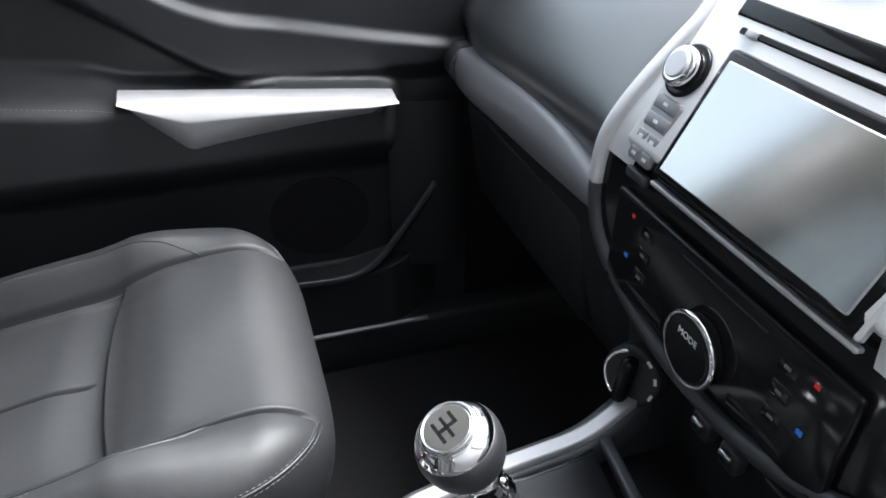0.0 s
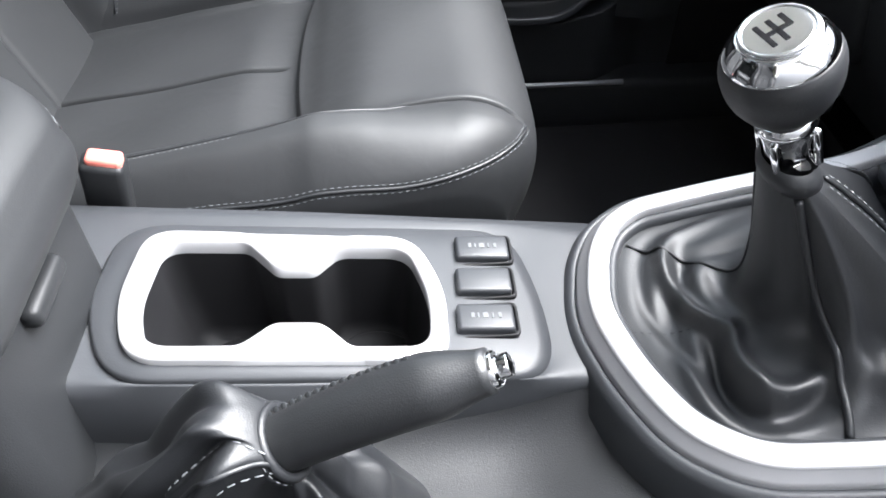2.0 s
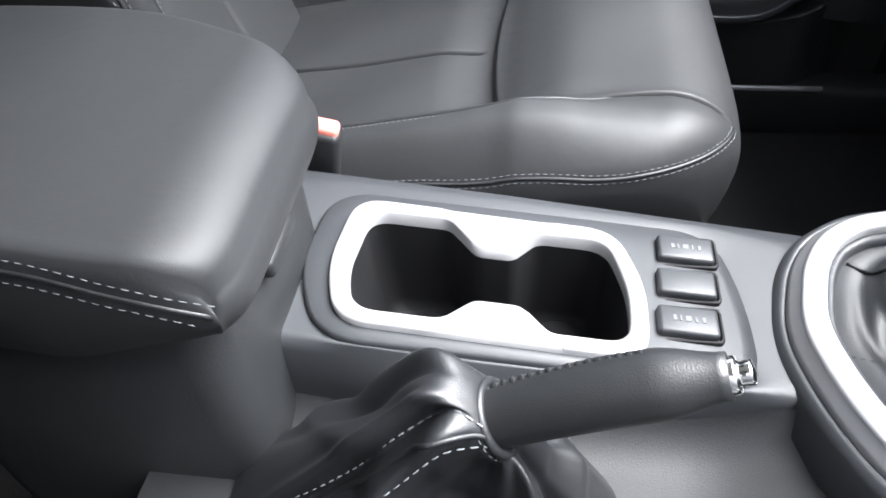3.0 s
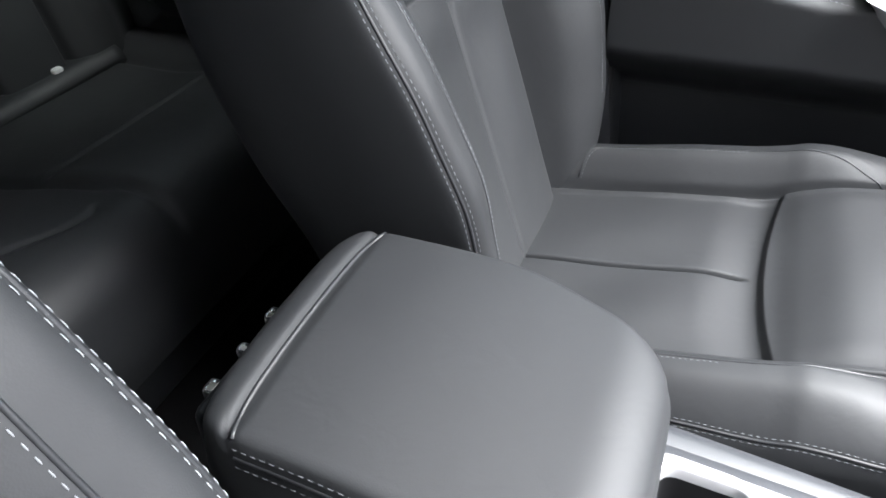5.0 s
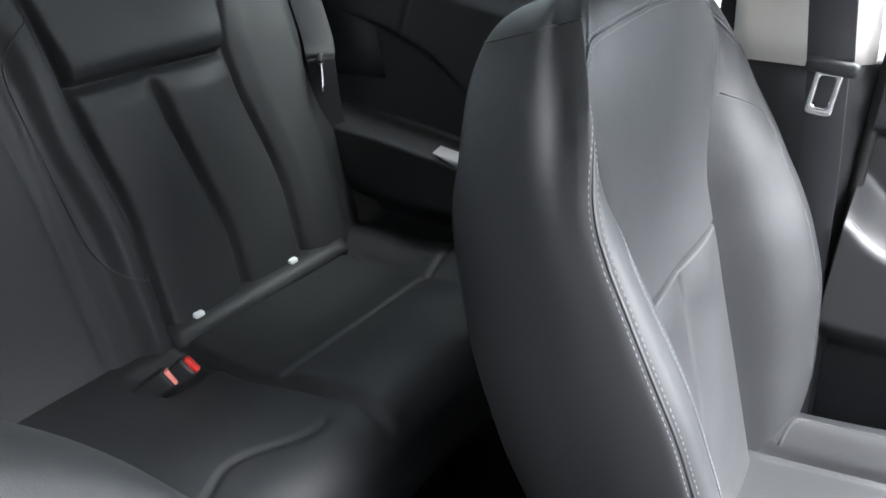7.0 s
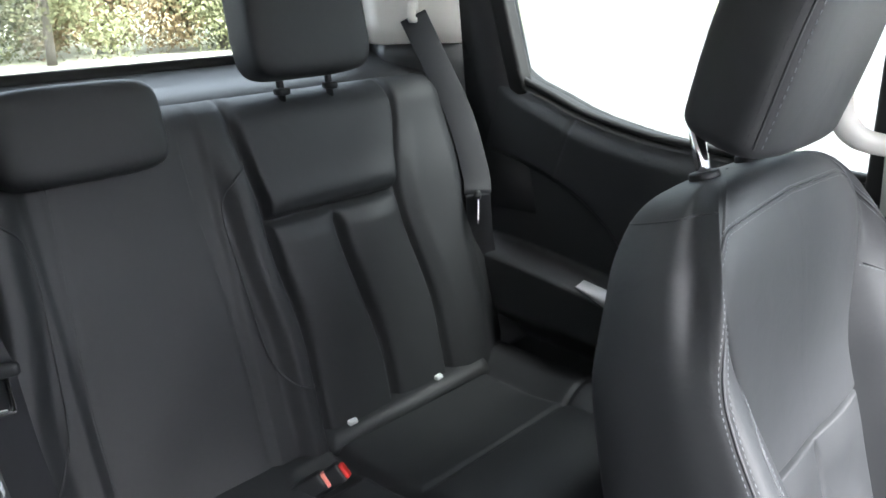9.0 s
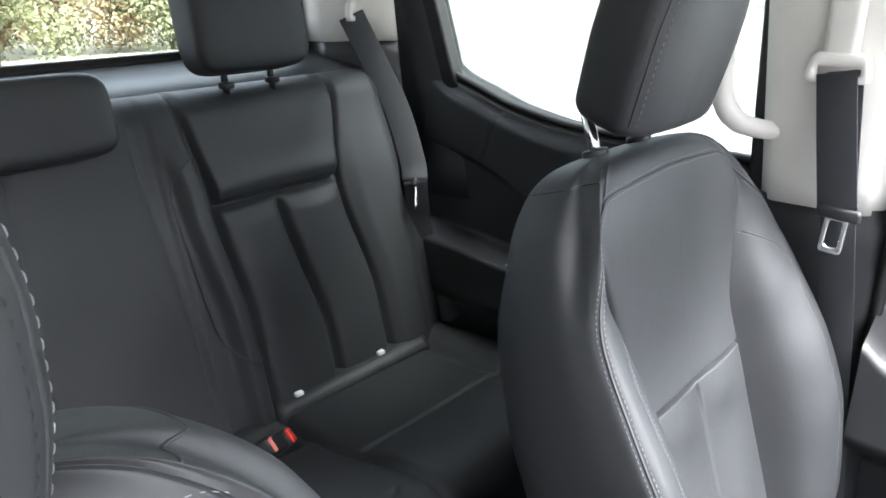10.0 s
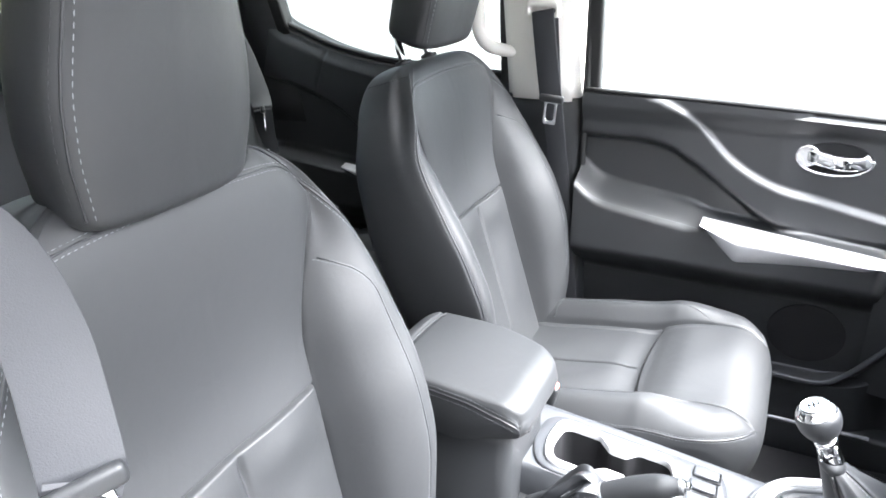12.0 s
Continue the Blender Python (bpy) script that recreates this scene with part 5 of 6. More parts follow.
for s in (-1, 1):
    part("warm_mark", on_stack(rbox((0.004, 0.003, 0.001), (0, 0, 0), 0, 1), s * 0.092, 0.579, 0.0055), RED, clim, "red warmer mark")
    part("cool_mark", on_stack(rbox((0.004, 0.003, 0.001), (0, 0, 0), 0, 1), s * 0.092, 0.547, 0.0055), BLUE, clim, "blue cooler mark")
    for z in (0.575, 0.558, 0.54):
        bn = part("climate_button", on_stack(rbox((0.015, 0.010, 0.003), (0, 0, 0), 0.001, 2), s * 0.072, z, 0.0045), GLOSS, stack, "black climate button")
        part("button_mark", on_stack(rbox((0.005, 0.002, 0.0006), (0, 0, 0), 0, 1), s * 0.072, z, 0.0062), DIM, bn)
    part("climate_bar", on_stack(rbox((0.05, 0.009, 0.004), (0, 0, 0), 0.0015, 2), s * 0.062, 0.523, 0.0045), GLOSS, stack)


def stack_word(text, y, z, size, out):
    cu = bpy.data.curves.new("word", "FONT")
    cu.body, cu.size, cu.align_x, cu.align_y, cu.extrude = text, size, "CENTER", "CENTER", 0.0001
    ob = new("tmp_word", cu)
    bpy.context.view_layer.update()
    me = bpy.data.meshes.new_from_object(ob.evaluated_get(bpy.context.evaluated_depsgraph_get()))
    bpy.data.objects.remove(ob)
    bm = bmesh.new()
    bm.from_mesh(me)
    return on_stack(bm, y, z, out)


part("dial_word", stack_word("MODE", -0.004, 0.546, 0.007, 0.0162), WHITE, dial, "white word on the dial")
# air vents above the display
for s in (-1, 1):
    v = part("air_vent", on_stack(rbox((0.085, 0.035, 0.012), (0, 0, 0), 0.006, 3), s * 0.055, 0.768, 0.0), PLASTIC, stack, "black air vent")
    for k in range(3):
        part("vent_slat", on_stack(rbox((0.078, 0.003, 0.01), (0, 0, 0), 0.001, 1), s * 0.055, 0.76 + 0.009 * k, 0.008), GREYPLASTIC, v)
# lower panel behind the tray, with sockets and round selector
part("lower_panel", lofted("lower_panel", [[(x, y, z) for y in np.linspace(-0.165, 0.14, 30)] for x, z in ((0.324, 0.497), (0.348, 0.472), (0.362, 0.42), (0.364, 0.34))], closed=False), PLASTIC, stack)
for y in (0.012, -0.022):
    so = part("socket", rbox((0.012, 0.021, 0.020), (0.3545, y, 0.424), 0.003, 2), GREYPLASTIC, stack, "dark grey socket frame")
    part("socket_lip", rbox((0.007, 0.013, 0.010), (0.3475, y, 0.427), 0.002, 2), STEEL, so, "chrome socket lip")
part("slot_lip", rbox((0.004, 0.032, 0.003), (0.351, -0.073, 0.443), 0.001, 1), GREYPLASTIC, stack)
usb = part("usb_panel", rbox((0.012, 0.056, 0.040), (0.346, -0.094, 0.374), 0.004, 2, Matrix.Rotation(radians(38), 3, "Y")), GREYPLASTIC, stack)
for y, w in ((-0.086, 0.012), (-0.103, 0.009)):
    part("usb_port", rbox((0.003, w, 0.005), (0.3385, y, 0.381), 0.001, 1, Matrix.Rotation(radians(38), 3, "Y")), STEEL, usb, "small metal port")
sel_m = Matrix.Translation((0.336, 0.083, 0.420)) @ Matrix.Rotation(radians(26), 4, "Z") @ Matrix.Rotation(radians(-75), 4, "Y") @ Matrix.Scale(1.16, 4)
sel = part("drive_selector", moved(disc(0.0235, 0.02, 40, 0.004), sel_m), PLASTIC, stack, "black round drive selector")
part("selector_grip", moved(rbox((0.036, 0.011, 0.014), (0, 0, 0.016), 0.005, 3), sel_m), GLOSS, sel, "gloss selector grip")
tmp = bmesh.new()
tmp.from_mesh(tube("selector_ring", [(0.0195 * math.cos(t), 0.0195 * math.sin(t), 0.0105) for t in np.linspace(0.3, 3.4, 24)], 0.0016, 6))
part("selector_ring", moved(tmp, sel_m), CHROME, sel, "chrome selector arc")
for t in (0.2, 0.6, 1.0, -0.5):
    part("selector_mark", moved(rbox((0.0022, 0.005, 0.0006), (0.0205, 0, 0.0103), 0, 1), sel_m @ Matrix.Rotation(t * 1.6 - 2.2, 4, "Z")), WHITE, sel, "white selector mark")
part("lower_cheek", lofted("lower_cheek", [[(x, y, z) for x, z in ((0.335, 0.50), (0.350, 0.47), (0.356, 0.43), (0.360, 0.38), (0.362, 0.2))] for y in (0.05, 0.10, 0.118, 0.125, 0.128)], closed=False), PLASTIC, stack)


# ---- doors ----
def card(name, xs, zs, yfn, ztop, parent, mats, idfn, names):
    X, S = np.meshgrid(xs, np.linspace(0, 1, zs))
    Z = 0.07 + (ztop(X) - 0.07) * S
    P = np.stack([X, yfn(X, Z), Z], -1)
    C = (P[:-1, :-1] + P[1:, 1:]) / 2
    ids = idfn(C[..., 0], C[..., 2])
    for key, nm in names.items():
        panels(P, ids, {key: nm}, mats.get(key, VINYL), parent, flip=False)


front_arm = smoothline([(-0.36, 0.604), (-0.338, 0.587), (-0.315, 0.568), (-0.28, 0.553), (-0.2, 0.54), (-0.077, 0.524), (0.1, 0.506), (0.26, 0.489), (0.4, 0.47)])
door_f = thing("front_door", "black front passenger door with padded armrest and silver trim", "car door")
scoop = smoothline([(-0.36, 0.668), (-0.2, 0.664), (-0.12, 0.63), (-0.03, 0.57), (0.04, 0.525), (0.12, 0.50)])
upper = smoothline([(-0.4, 0.80), (-0.2, 0.765), (-0.12, 0.725), (-0.04, 0.65), (0.05, 0.605), (0.2, 0.57), (0.36, 0.54)])


def front_y(x, z):
    y = 0.652 + 0 * z
    y = y - 0.020 * smooth(scoop(x) - 0.006, scoop(x) + 0.012, z) * smooth(0.13, 0.04, x)
    y = y - 0.012 * smooth(upper(x) + 0.006, upper(x) - 0.010, z) * smooth(scoop(x) - 0.01, scoop(x) + 0.02, z)
    y = y - 0.018 * smooth(0.70, 0.745, z)
    a = front_arm(x)
    fade = smooth(0.285, 0.235, x)
    y = y - (0.072 * smooth(a + 0.014 + 0.014 * smooth(-0.06, -0.12, x), a - 0.012 - 0.012 * smooth(-0.06, -0.12, x), z) * smooth(0.36, 0.44, z)) * fade
    y = y + 0.006 * smooth(0.42, 0.36, z) * fade
    y = y - 0.022 * smooth(0.315 + 0.05 * smooth(0.2, 0.3, x), 0.29 + 0.05 * smooth(0.2, 0.3, x), z) * 0
    pocket = smooth(0.205, 0.20, z - 0.4 * np.maximum(x - 0.19, 0) ** 1.2)
    y = y - 0.045 * pocket * smooth(0.33, 0.24, x)
    return y


xs = np.linspace(-0.345, 0.385, 190)
belt_f = smoothline([(-0.4, 0.766), (0.0, 0.757), (0.4, 0.742)])
card("door", xs, 190, front_y, belt_f, door_f, {0: VINYL, 1: VINYL, 2: PLASTIC, 3: VINYL}, lambda x, z: np.where(z < 0.36, 2, np.where((z < front_arm(x)) & (x < 0.28), 1, np.where(z > upper(x), 3, 0))), {0: "door_card", 1: "door_armrest", 2: "lower_card", 3: "upper_card"})
# silver strip on the armrest
tri = []
for k, s in enumerate(np.linspace(0, 1, 40)):
    x = -0.08 + 0.335 * s
    t = front_arm(x) + 0.006
    b = np.interp(x, [-0.08, -0.008, 0.22, 0.255], [t - 0.004, 0.456, t - 0.5 * (t - 0.456), t - 0.006])
    tri.append([(x, float(front_y(x, max(b, 0.44))) - 0.001, b), (x, float(front_y(x, t - 0.03)) - 0.004, b + 0.003), (x, 0.561, b + 0.62 * (t - b)), (x, 0.561, b + 0.68 * (t - b)), (x, 0.576, t - 0.001), (x, 0.586, t + 0.002), (x, 0.604, t + 0.003), (x, 0.612, t)])
part("silver_strip", lofted("silver_strip", tri, closed=False), SILVER, door_f, "satin silver armrest strip")
part("window_switch", rbox((0.034, 0.018, 0.010), (0.09, 0.618, 0.510), 0.003), PLASTIC, door_f)
edge = [(x, float(front_y(x, front_arm(x) - 0.014)) - 0.002, float(front_arm(x)) - 0.010) for x in np.linspace(-0.34, -0.085, 40)]
st = part("stitching", stitches(edge, [(0, -1, 0.6)] * 40), THREAD, door_f, "pale stitched seam thread")
st["kind"] = "stuff"
# handle in its bowl
hx, hz = 0.135, 0.668
hy = float(front_y(0.135, 0.668))
part("handle_bowl", moved(disc(0.5, 0.012, 40, 0.003), Matrix.Translation((hx, hy - 0.001, hz)) @ Matrix.Diagonal((0.135, 1, 0.062, 1)) @ Matrix.Rotation(radians(90), 4, "X")), HOLE, door_f, "dark handle bowl")
hp = [(hx - 0.055, hy - 0.008, hz + 0.006), (hx - 0.03, hy - 0.018, hz + 0.002), (hx + 0.01, hy - 0.021, hz - 0.004), (hx + 0.045, hy - 0.016, hz - 0.002), (hx + 0.060, hy - 0.008, hz + 0.008)]
part("door_handle", swept("door_handle", spline(hp, 24), slab(0.009, 0.026, 0.5), up=(0, 0, 1)), CHROME, door_f, "chrome inner door handle")
part("handle_end", moved(disc(0.022, 0.014, 28, 0.004), Matrix.Translation((hx - 0.047, hy - 0.01, hz + 0.004)) @ Matrix.Rotation(radians(90), 4, "X")), CHROME, door_f)
arc_line = [(hx + 0.066 * math.cos(t), hy - 0.009, hz + 0.030 * math.sin(t)) for t in np.linspace(radians(172), radians(368), 40)]
part("handle_bezel", swept("handle_bezel", arc_line, slab(0.006, 0.008, 0.5), up=(0, -1, 0)), CHROME, door_f, "chrome rim below the handle")
# speaker bowl as a flat disc, its shade in the dark colour, with a pale lip below it
part("speaker_bowl", moved(disc(0.5, 0.010, 48, 0.003), Matrix.Translation((0.150, float(front_y(0.15, 0.29)) - 0.001, 0.292)) @ Matrix.Diagonal((0.15, 0.6, 0.13, 1)) @ Matrix.Rotation(radians(90), 4, "X")), HOLE, door_f, "flat disc darkened for the shaded speaker bowl")
lip = spline([(-0.30, 0.606, 0.215), (-0.1, 0.602, 0.213), (0.08, 0.600, 0.213), (0.165, 0.599, 0.211), (0.205, 0.600, 0.220), (0.240, 0.602, 0.250), (0.275, 0.606, 0.292), (0.318, 0.612, 0.345)], 70)
part("pocket_lip", swept("pocket_lip", lip, slab(0.010, 0.007, 0.4), up=(0, -1, 0)), GREYPLASTIC, door_f, "dark grey lip of the door pocket")
cheek = [[(x, y + 0.002, z), (x + 0.012 * k, y + 0.006, z - 0.014 * (1 - 0.6 * k)), (x + 0.03 * k, 0.66, z - 0.03)] for k, (x, y, z) in zip(np.linspace(0, 1, 70), lip)]
part("pocket_front", lofted("pocket_front", [[c[i] for c in cheek] for i in range(3)], closed=False), PLASTIC, door_f)
part("door_tail", lofted("door_tail", [[(x, y, z) for x, y in ((0.255, 0.640), (0.285, 0.622), (0.33, 0.612), (0.365, 0.625))] for z in np.linspace(0.20, 0.47, 12)], closed=False), PLASTIC, door_f)
part("sill_seal", tube("sill_seal", [(x, 0.600, 0.108) for x in np.linspace(-0.33, 0.30, 20)], 0.004, 8), STRIP, door_f, "pale strip along the sill")
part("belt_seal", tube("belt_seal", [(x, 0.628, float(belt_f(x)) + 0.002) for x in np.linspace(-0.345, 0.39, 20)], 0.005, 8), RUBBER, door_f)
part("door_edge_seal", tube("door_edge_seal", [(-0.347, 0.640 - 0.06 * max(z - 0.76, 0), z) for z in np.linspace(0.08, 1.2, 20)], 0.008, 8, up=(1, 0, 0)), RUBBER, door_f)
part("window_rear_frame", swept("window_rear_frame", [(-0.335, 0.655 - 0.12 * max(z - 0.76, 0), z) for z in np.linspace(0.70, 1.22, 16)], slab(0.03, 0.03, 0.2), up=(1, 0, 0)), RUBBER, door_f)
part("door_shell", rbox((0.74, 0.05, 0.68), (0.02, 0.715, 0.41), 0.01), BODY, door_f)
pane = part("window_glass", rbox((0.72, 0.004, 0.5), (0.02, 0.66, 0.99), 0, 1, Matrix.Rotation(radians(7), 3, "X")), GLASS, door_f, "clear side window")
pane.visible_shadow = False

part("belt_ledge", lofted("belt_ledge", [[(x, y, float(belt_f(x)) + z) for x in np.linspace(-0.345, 0.39, 20)] for y, z in ((0.615, -0.012), (0.628, 0.0), (0.66, 0.002), (0.70, -0.006))], closed=False), VINYL, door_f)
# rear door
door_r = thing("rear_door", "black rear passenger door with sweeping window line", "car door")
rear_belt = smoothline([(-1.30, 0.96), (-1.2, 0.915), (-1.133, 0.868), (-1.06, 0.842), (-0.99, 0.818), (-0.9, 0.80), (-0.834, 0.792), (-0.7, 0.785), (-0.544, 0.779), (-0.4, 0.776)])
rear_arm = smoothline([(-1.3, 0.555), (-1.1, 0.545), (-0.95, 0.53), (-0.7, 0.50), (-0.45, 0.47)])
rear_scoop = smoothline([(-1.3, 0.735), (-1.2, 0.725), (-1.1, 0.71), (-1.0, 0.675), (-0.93, 0.63), (-0.85, 0.56), (-0.7, 0.52)])


def rear_y(x, z):
    y = 0.662 + 0 * z
    y = y - 0.020 * smooth(rear_scoop(x) - 0.008, rear_scoop(x) + 0.014, z)
    y = y + 0.018 * smooth(rear_belt(x) - 0.045, rear_belt(x) + 0.006, z)
    y = y + groove(x + 1.0 - 0.35 * (z - 0.82), 0.004, 0.004) * -1 * smooth(rear_scoop(x), rear_scoop(x) + 0.02, z)
    a = rear_arm(x)
    y = y - 0.06 * smooth(a + 0.012, a - 0.014, z) * smooth(0.36, 0.44, z)
    return y


card("door", np.linspace(-1.26, -0.535, 180), 170, rear_y, rear_belt, door_r, {2: PLASTIC}, lambda x, z: np.where(z < 0.36, 2, np.where(z < rear_arm(x), 1, np.where(z > rear_scoop(x), 3, 0))), {0: "door_card", 1: "door_armrest", 2: "lower_card", 3: "upper_card"})
tri = []
for s in np.linspace(0, 1, 24):
    x = -0.945 + 0.30 * s
    t = float(rear_arm(x)) + 0.006
    b = np.interp(x, [-0.945, -0.86, -0.64], [t - 0.004, t - 0.026, t - 0.03])
    tri.append([(x, 0.598, b), (x, 0.594, b + 0.5 * (t - b)), (x, 0.597, t - 0.002), (x, 0.62, t + 0.003)])
part("silver_strip", lofted("silver_strip", tri, closed=False), SILVER, door_r, "satin silver armrest strip")
part("belt_seal", tube("belt_seal", [(x, 0.658, float(rear_belt(x)) + 0.003) for x in np.linspace(-1.133, -0.52, 40)], 0.006, 8), RUBBER, door_r)
part("belt_ledge", lofted("belt_ledge", [[(x, y, float(rear_belt(x)) + z) for x in np.linspace(-1.26, -0.53, 40)] for y, z in ((0.650, -0.010), (0.660, 0.0), (0.68, 0.002), (0.72, -0.004))], closed=False), RUBBER, door_r)
part("window_rear_frame", swept("window_rear_frame", [(-1.133 - 0.215 * (z - 0.868), 0.66 - 0.12 * (z - 0.868), z) for z in np.linspace(0.84, 1.22, 12)], slab(0.03, 0.035, 0.2), up=(1, 0, 0)), RUBBER, door_r)
part("window_front_frame", swept("window_front_frame", [(-0.53, 0.662 - 0.12 * max(z - 0.78, 0), z) for z in np.linspace(0.70, 1.22, 12)], slab(0.03, 0.03, 0.2), up=(1, 0, 0)), RUBBER, door_r)
part("door_shell", rbox((0.74, 0.05, 0.68), (-0.90, 0.72, 0.41), 0.01), BODY, door_r)
pane = part("window_glass", rbox((0.64, 0.004, 0.46), (-0.84, 0.675, 1.0), 0, 1, Matrix.Rotation(radians(7), 3, "X")), PRIVACY, door_r, "lightly tinted side window")


GROUND = -0.55


# ---- pillars, roof, walls ----
def structure(name, me, mat, label, category="car body"):
    return tagged(part(name, me, mat), label, category, kind="structure")


def inward(z):
    return -0.10 * max(z - 0.74, 0) - 0.25 * max(z - 1.1, 0)


def pillar_rings(x0, x1, y0, y1, z0, z1, lean=0.0, side=1):
    out = []
    for z in np.linspace(z0, z1, 14):
        k = inward(z)
        c = lean * (z - 0.74)
        pts = [(x0, y1), (x0, y0 + 0.02), (x0 + 0.02, y0), (x1 - 0.02, y0), (x1, y0 + 0.02), (x1, y1)]
        out.append([(x + c, side * (y + k) + (0 if side > 0 else 2 * BENCH_MID), z) for x, y in pts])
    return out


for side in (1, -1):
    n = "pillar_left" if side > 0 else "pillar_right"
    structure(n + "_lower", lofted("pillar", pillar_rings(-0.535, -0.352, 0.630, 0.74, 0.03, 0.745, -0.06, side)), PLASTIC, "black lower door pillar trim")
    structure(n + "_upper", lofted("pillar", pillar_rings(-0.52, -0.362, 0.622, 0.72, 0.738, 1.24, -0.06, side)), BEIGE, "pale grey upper door pillar trim")
    structure("rear_" + n, lofted("pillar", pillar_rings(-1.40, -1.17, 0.635, 0.76, 0.90, 1.26, -0.2, side)), PLASTIC, "black rear quarter pillar")
    far = lambda y, z: side * (y + inward(z)) + (0 if side > 0 else 2 * BENCH_MID)
    corner = ((-1.385, 0.53), (-1.33, 0.53), (-1.27, 0.61), (-1.232, 0.632), (-1.232, 0.70), (-1.385, 0.70))
    structure("rear_corner_" + n, lofted("pillar", [[(x, far(y, z), z) for x, y in corner] for z in np.linspace(0.925, 1.25, 8)]), BEIGE, "pale grey rear corner trim")
    structure("rear_quarter_" + n, lofted("pillar", [[(x, far(y + 0.002, z), z) for x, y in corner] for z in np.linspace(0.80, 0.924, 5)]), VINYL, "black rear quarter trim below the pale corner")
    slim = [[(x + c * (z - 0.868), far(y, z), z) for x, y, c in ((-1.231, 0.634, 0), (-1.185, 0.648, -0.1), (-1.14, 0.662, -0.215), (-1.14, 0.72, -0.215), (-1.231, 0.72, 0))] for z in np.linspace(0.62, 1.25, 12)]
    structure("window_" + n, lofted("pillar", slim), PLASTIC, "black pillar behind the rear side window")
roof_rings = []
for x in np.linspace(-1.42, 0.10, 20):
    roof_rings.append([(x, y + BENCH_MID, 1.27 - 0.07 * (abs(y) / 0.62) ** 3 - 0.05 * ((x + 0.65) / 0.75) ** 2) for y in np.linspace(-0.66, 0.66, 24)])
low_r = np.array(roof_rings)
structure("ceiling", lofted("ceiling", low_r, closed=False), HEADLINER, "pale headlining of the cab", "headlining")
structure("roof", lofted("roof", low_r + np.array((0, 0, 0.05)), closed=False), BODY, "black painted cab roof")
structure("floor", rbox((2.15, 1.36, 0.05), (-0.38, BENCH_MID, 0.003), 0), CARPET, "black carpeted cab floor", "floor")
structure("sill_left", rbox((2.1, 0.12, 0.085), (-0.4, 0.664, 0.062), 0.012, 3), PLASTIC, "black plastic door sill")
structure("sill_right", rbox((2.1, 0.09, 0.09), (-0.4, -0.75, 0.05), 0.012, 3), PLASTIC, "black plastic door sill")
structure("firewall", rbox((0.05, 1.4, 0.75), (0.72, BENCH_MID, 0.38), 0), CARPET, "black carpeted bulkhead")
structure("footwell_side", rbox((0.38, 0.08, 0.74), (0.57, 0.688, 0.32), 0), CARPET, "black carpeted footwell side")
for y in (0.60, -0.66):
    structure("screen_pillar", tube("screen_pillar", [(0.98, y, 0.74), (0.55, y, 0.98), (0.10, y - 0.03 * np.sign(y), 1.18)], 0.04, 10), BEIGE, "pale grey windscreen pillar")
# rear wall and window
structure("wall_rear", rbox((0.03, 1.36, 0.93), (-1.40, BENCH_MID, 0.45), 0), PLASTIC, "black rear cab wall", "wall")
structure("rear_shelf", lofted("rear_shelf", [[(x, y, z) for y in np.linspace(-0.68, 0.62, 20)] for x, z in ((-1.265, 0.83), (-1.27, 0.866), (-1.31, 0.885), (-1.375, 0.912), (-1.385, 0.90), (-1.385, 0.6))], closed=False), VINYL, "black vinyl shelf below the rear window")
win = thing("rear_window", "rear cab window in a black rubber frame", "window", kind="structure")
fr_in = rounded_plan([(-0.535, 0.925), (0.535, 0.925), (0.50, 1.20), (-0.50, 1.20)], 120, 0.05)
fr_out = rounded_plan([(-0.565, 0.90), (0.565, 0.90), (0.53, 1.24), (-0.53, 1.24)], 120, 0.06)
fr_o = lined_up(fr_in, fr_out)
part("window_frame", lofted("window_frame", [np.c_[np.full(120, x), p[:, 0] + BENCH_MID, p[:, 1]] for x, p in ((-1.40, fr_in), (-1.378, fr_in), (-1.378, fr_o), (-1.40, fr_o), (-1.40, fr_in))], cap=False), RUBBER, win)
part("pane", rbox((0.004, 1.08, 0.29), (-1.392, BENCH_MID, 1.06), 0, 1), GLASS, win)
structure("rear_header", rbox((0.05, 1.2, 0.10), (-1.40, BENCH_MID, 1.255), 0.01), HEADLINER, "pale rear header trim")
# driver's side: open doorway in front, closed rear door
structure("side_wall_right", rbox((0.9, 0.05, 0.72), (-0.93, -0.735, 0.42), 0.01), VINYL, "black rear door on the driver's side")
# pane out of view, made this dark only to dim the rear seats
structure("window_right", rbox((0.72, 0.004, 0.46), (-0.86, -0.735, 1.0), 0), DARKGLASS, "unseen rear side pane, darkened to hold back light", "window")
# unseen screen, added to keep low front light off the rear bench
structure("blocker_ahead", rbox((0.3, 26, 3.4), (8.2, 0, GROUND + 1.7), 0), WALLGREY, "unseen grey screen added ahead of the car to block low sky light", "wall")
# second unseen screen, added to dim what comes in at the driver's doorway
structure("blocker_beside", rbox((16, 0.3, 3.8), (-1.0, -2.6, GROUND + 1.9), 0), WALLGREY, "unseen grey screen added beside the car to block doorway light", "wall")
hp = spline([(-0.55, 0.60, 1.12), (-0.565, 0.585, 1.08), (-0.572, 0.575, 0.98), (-0.568, 0.575, 0.89), (-0.55, 0.585, 0.852), (-0.52, 0.61, 0.838), (-0.495, 0.64, 0.835)], 40)
gh = part("grab_handle", swept("grab_handle", hp, circle(0.013, 14, 0.015), up=(1, 0.3, 0)), BEIGE)
tagged(gh, "pale grey plastic grab handle on the door pillar", "grab handle")


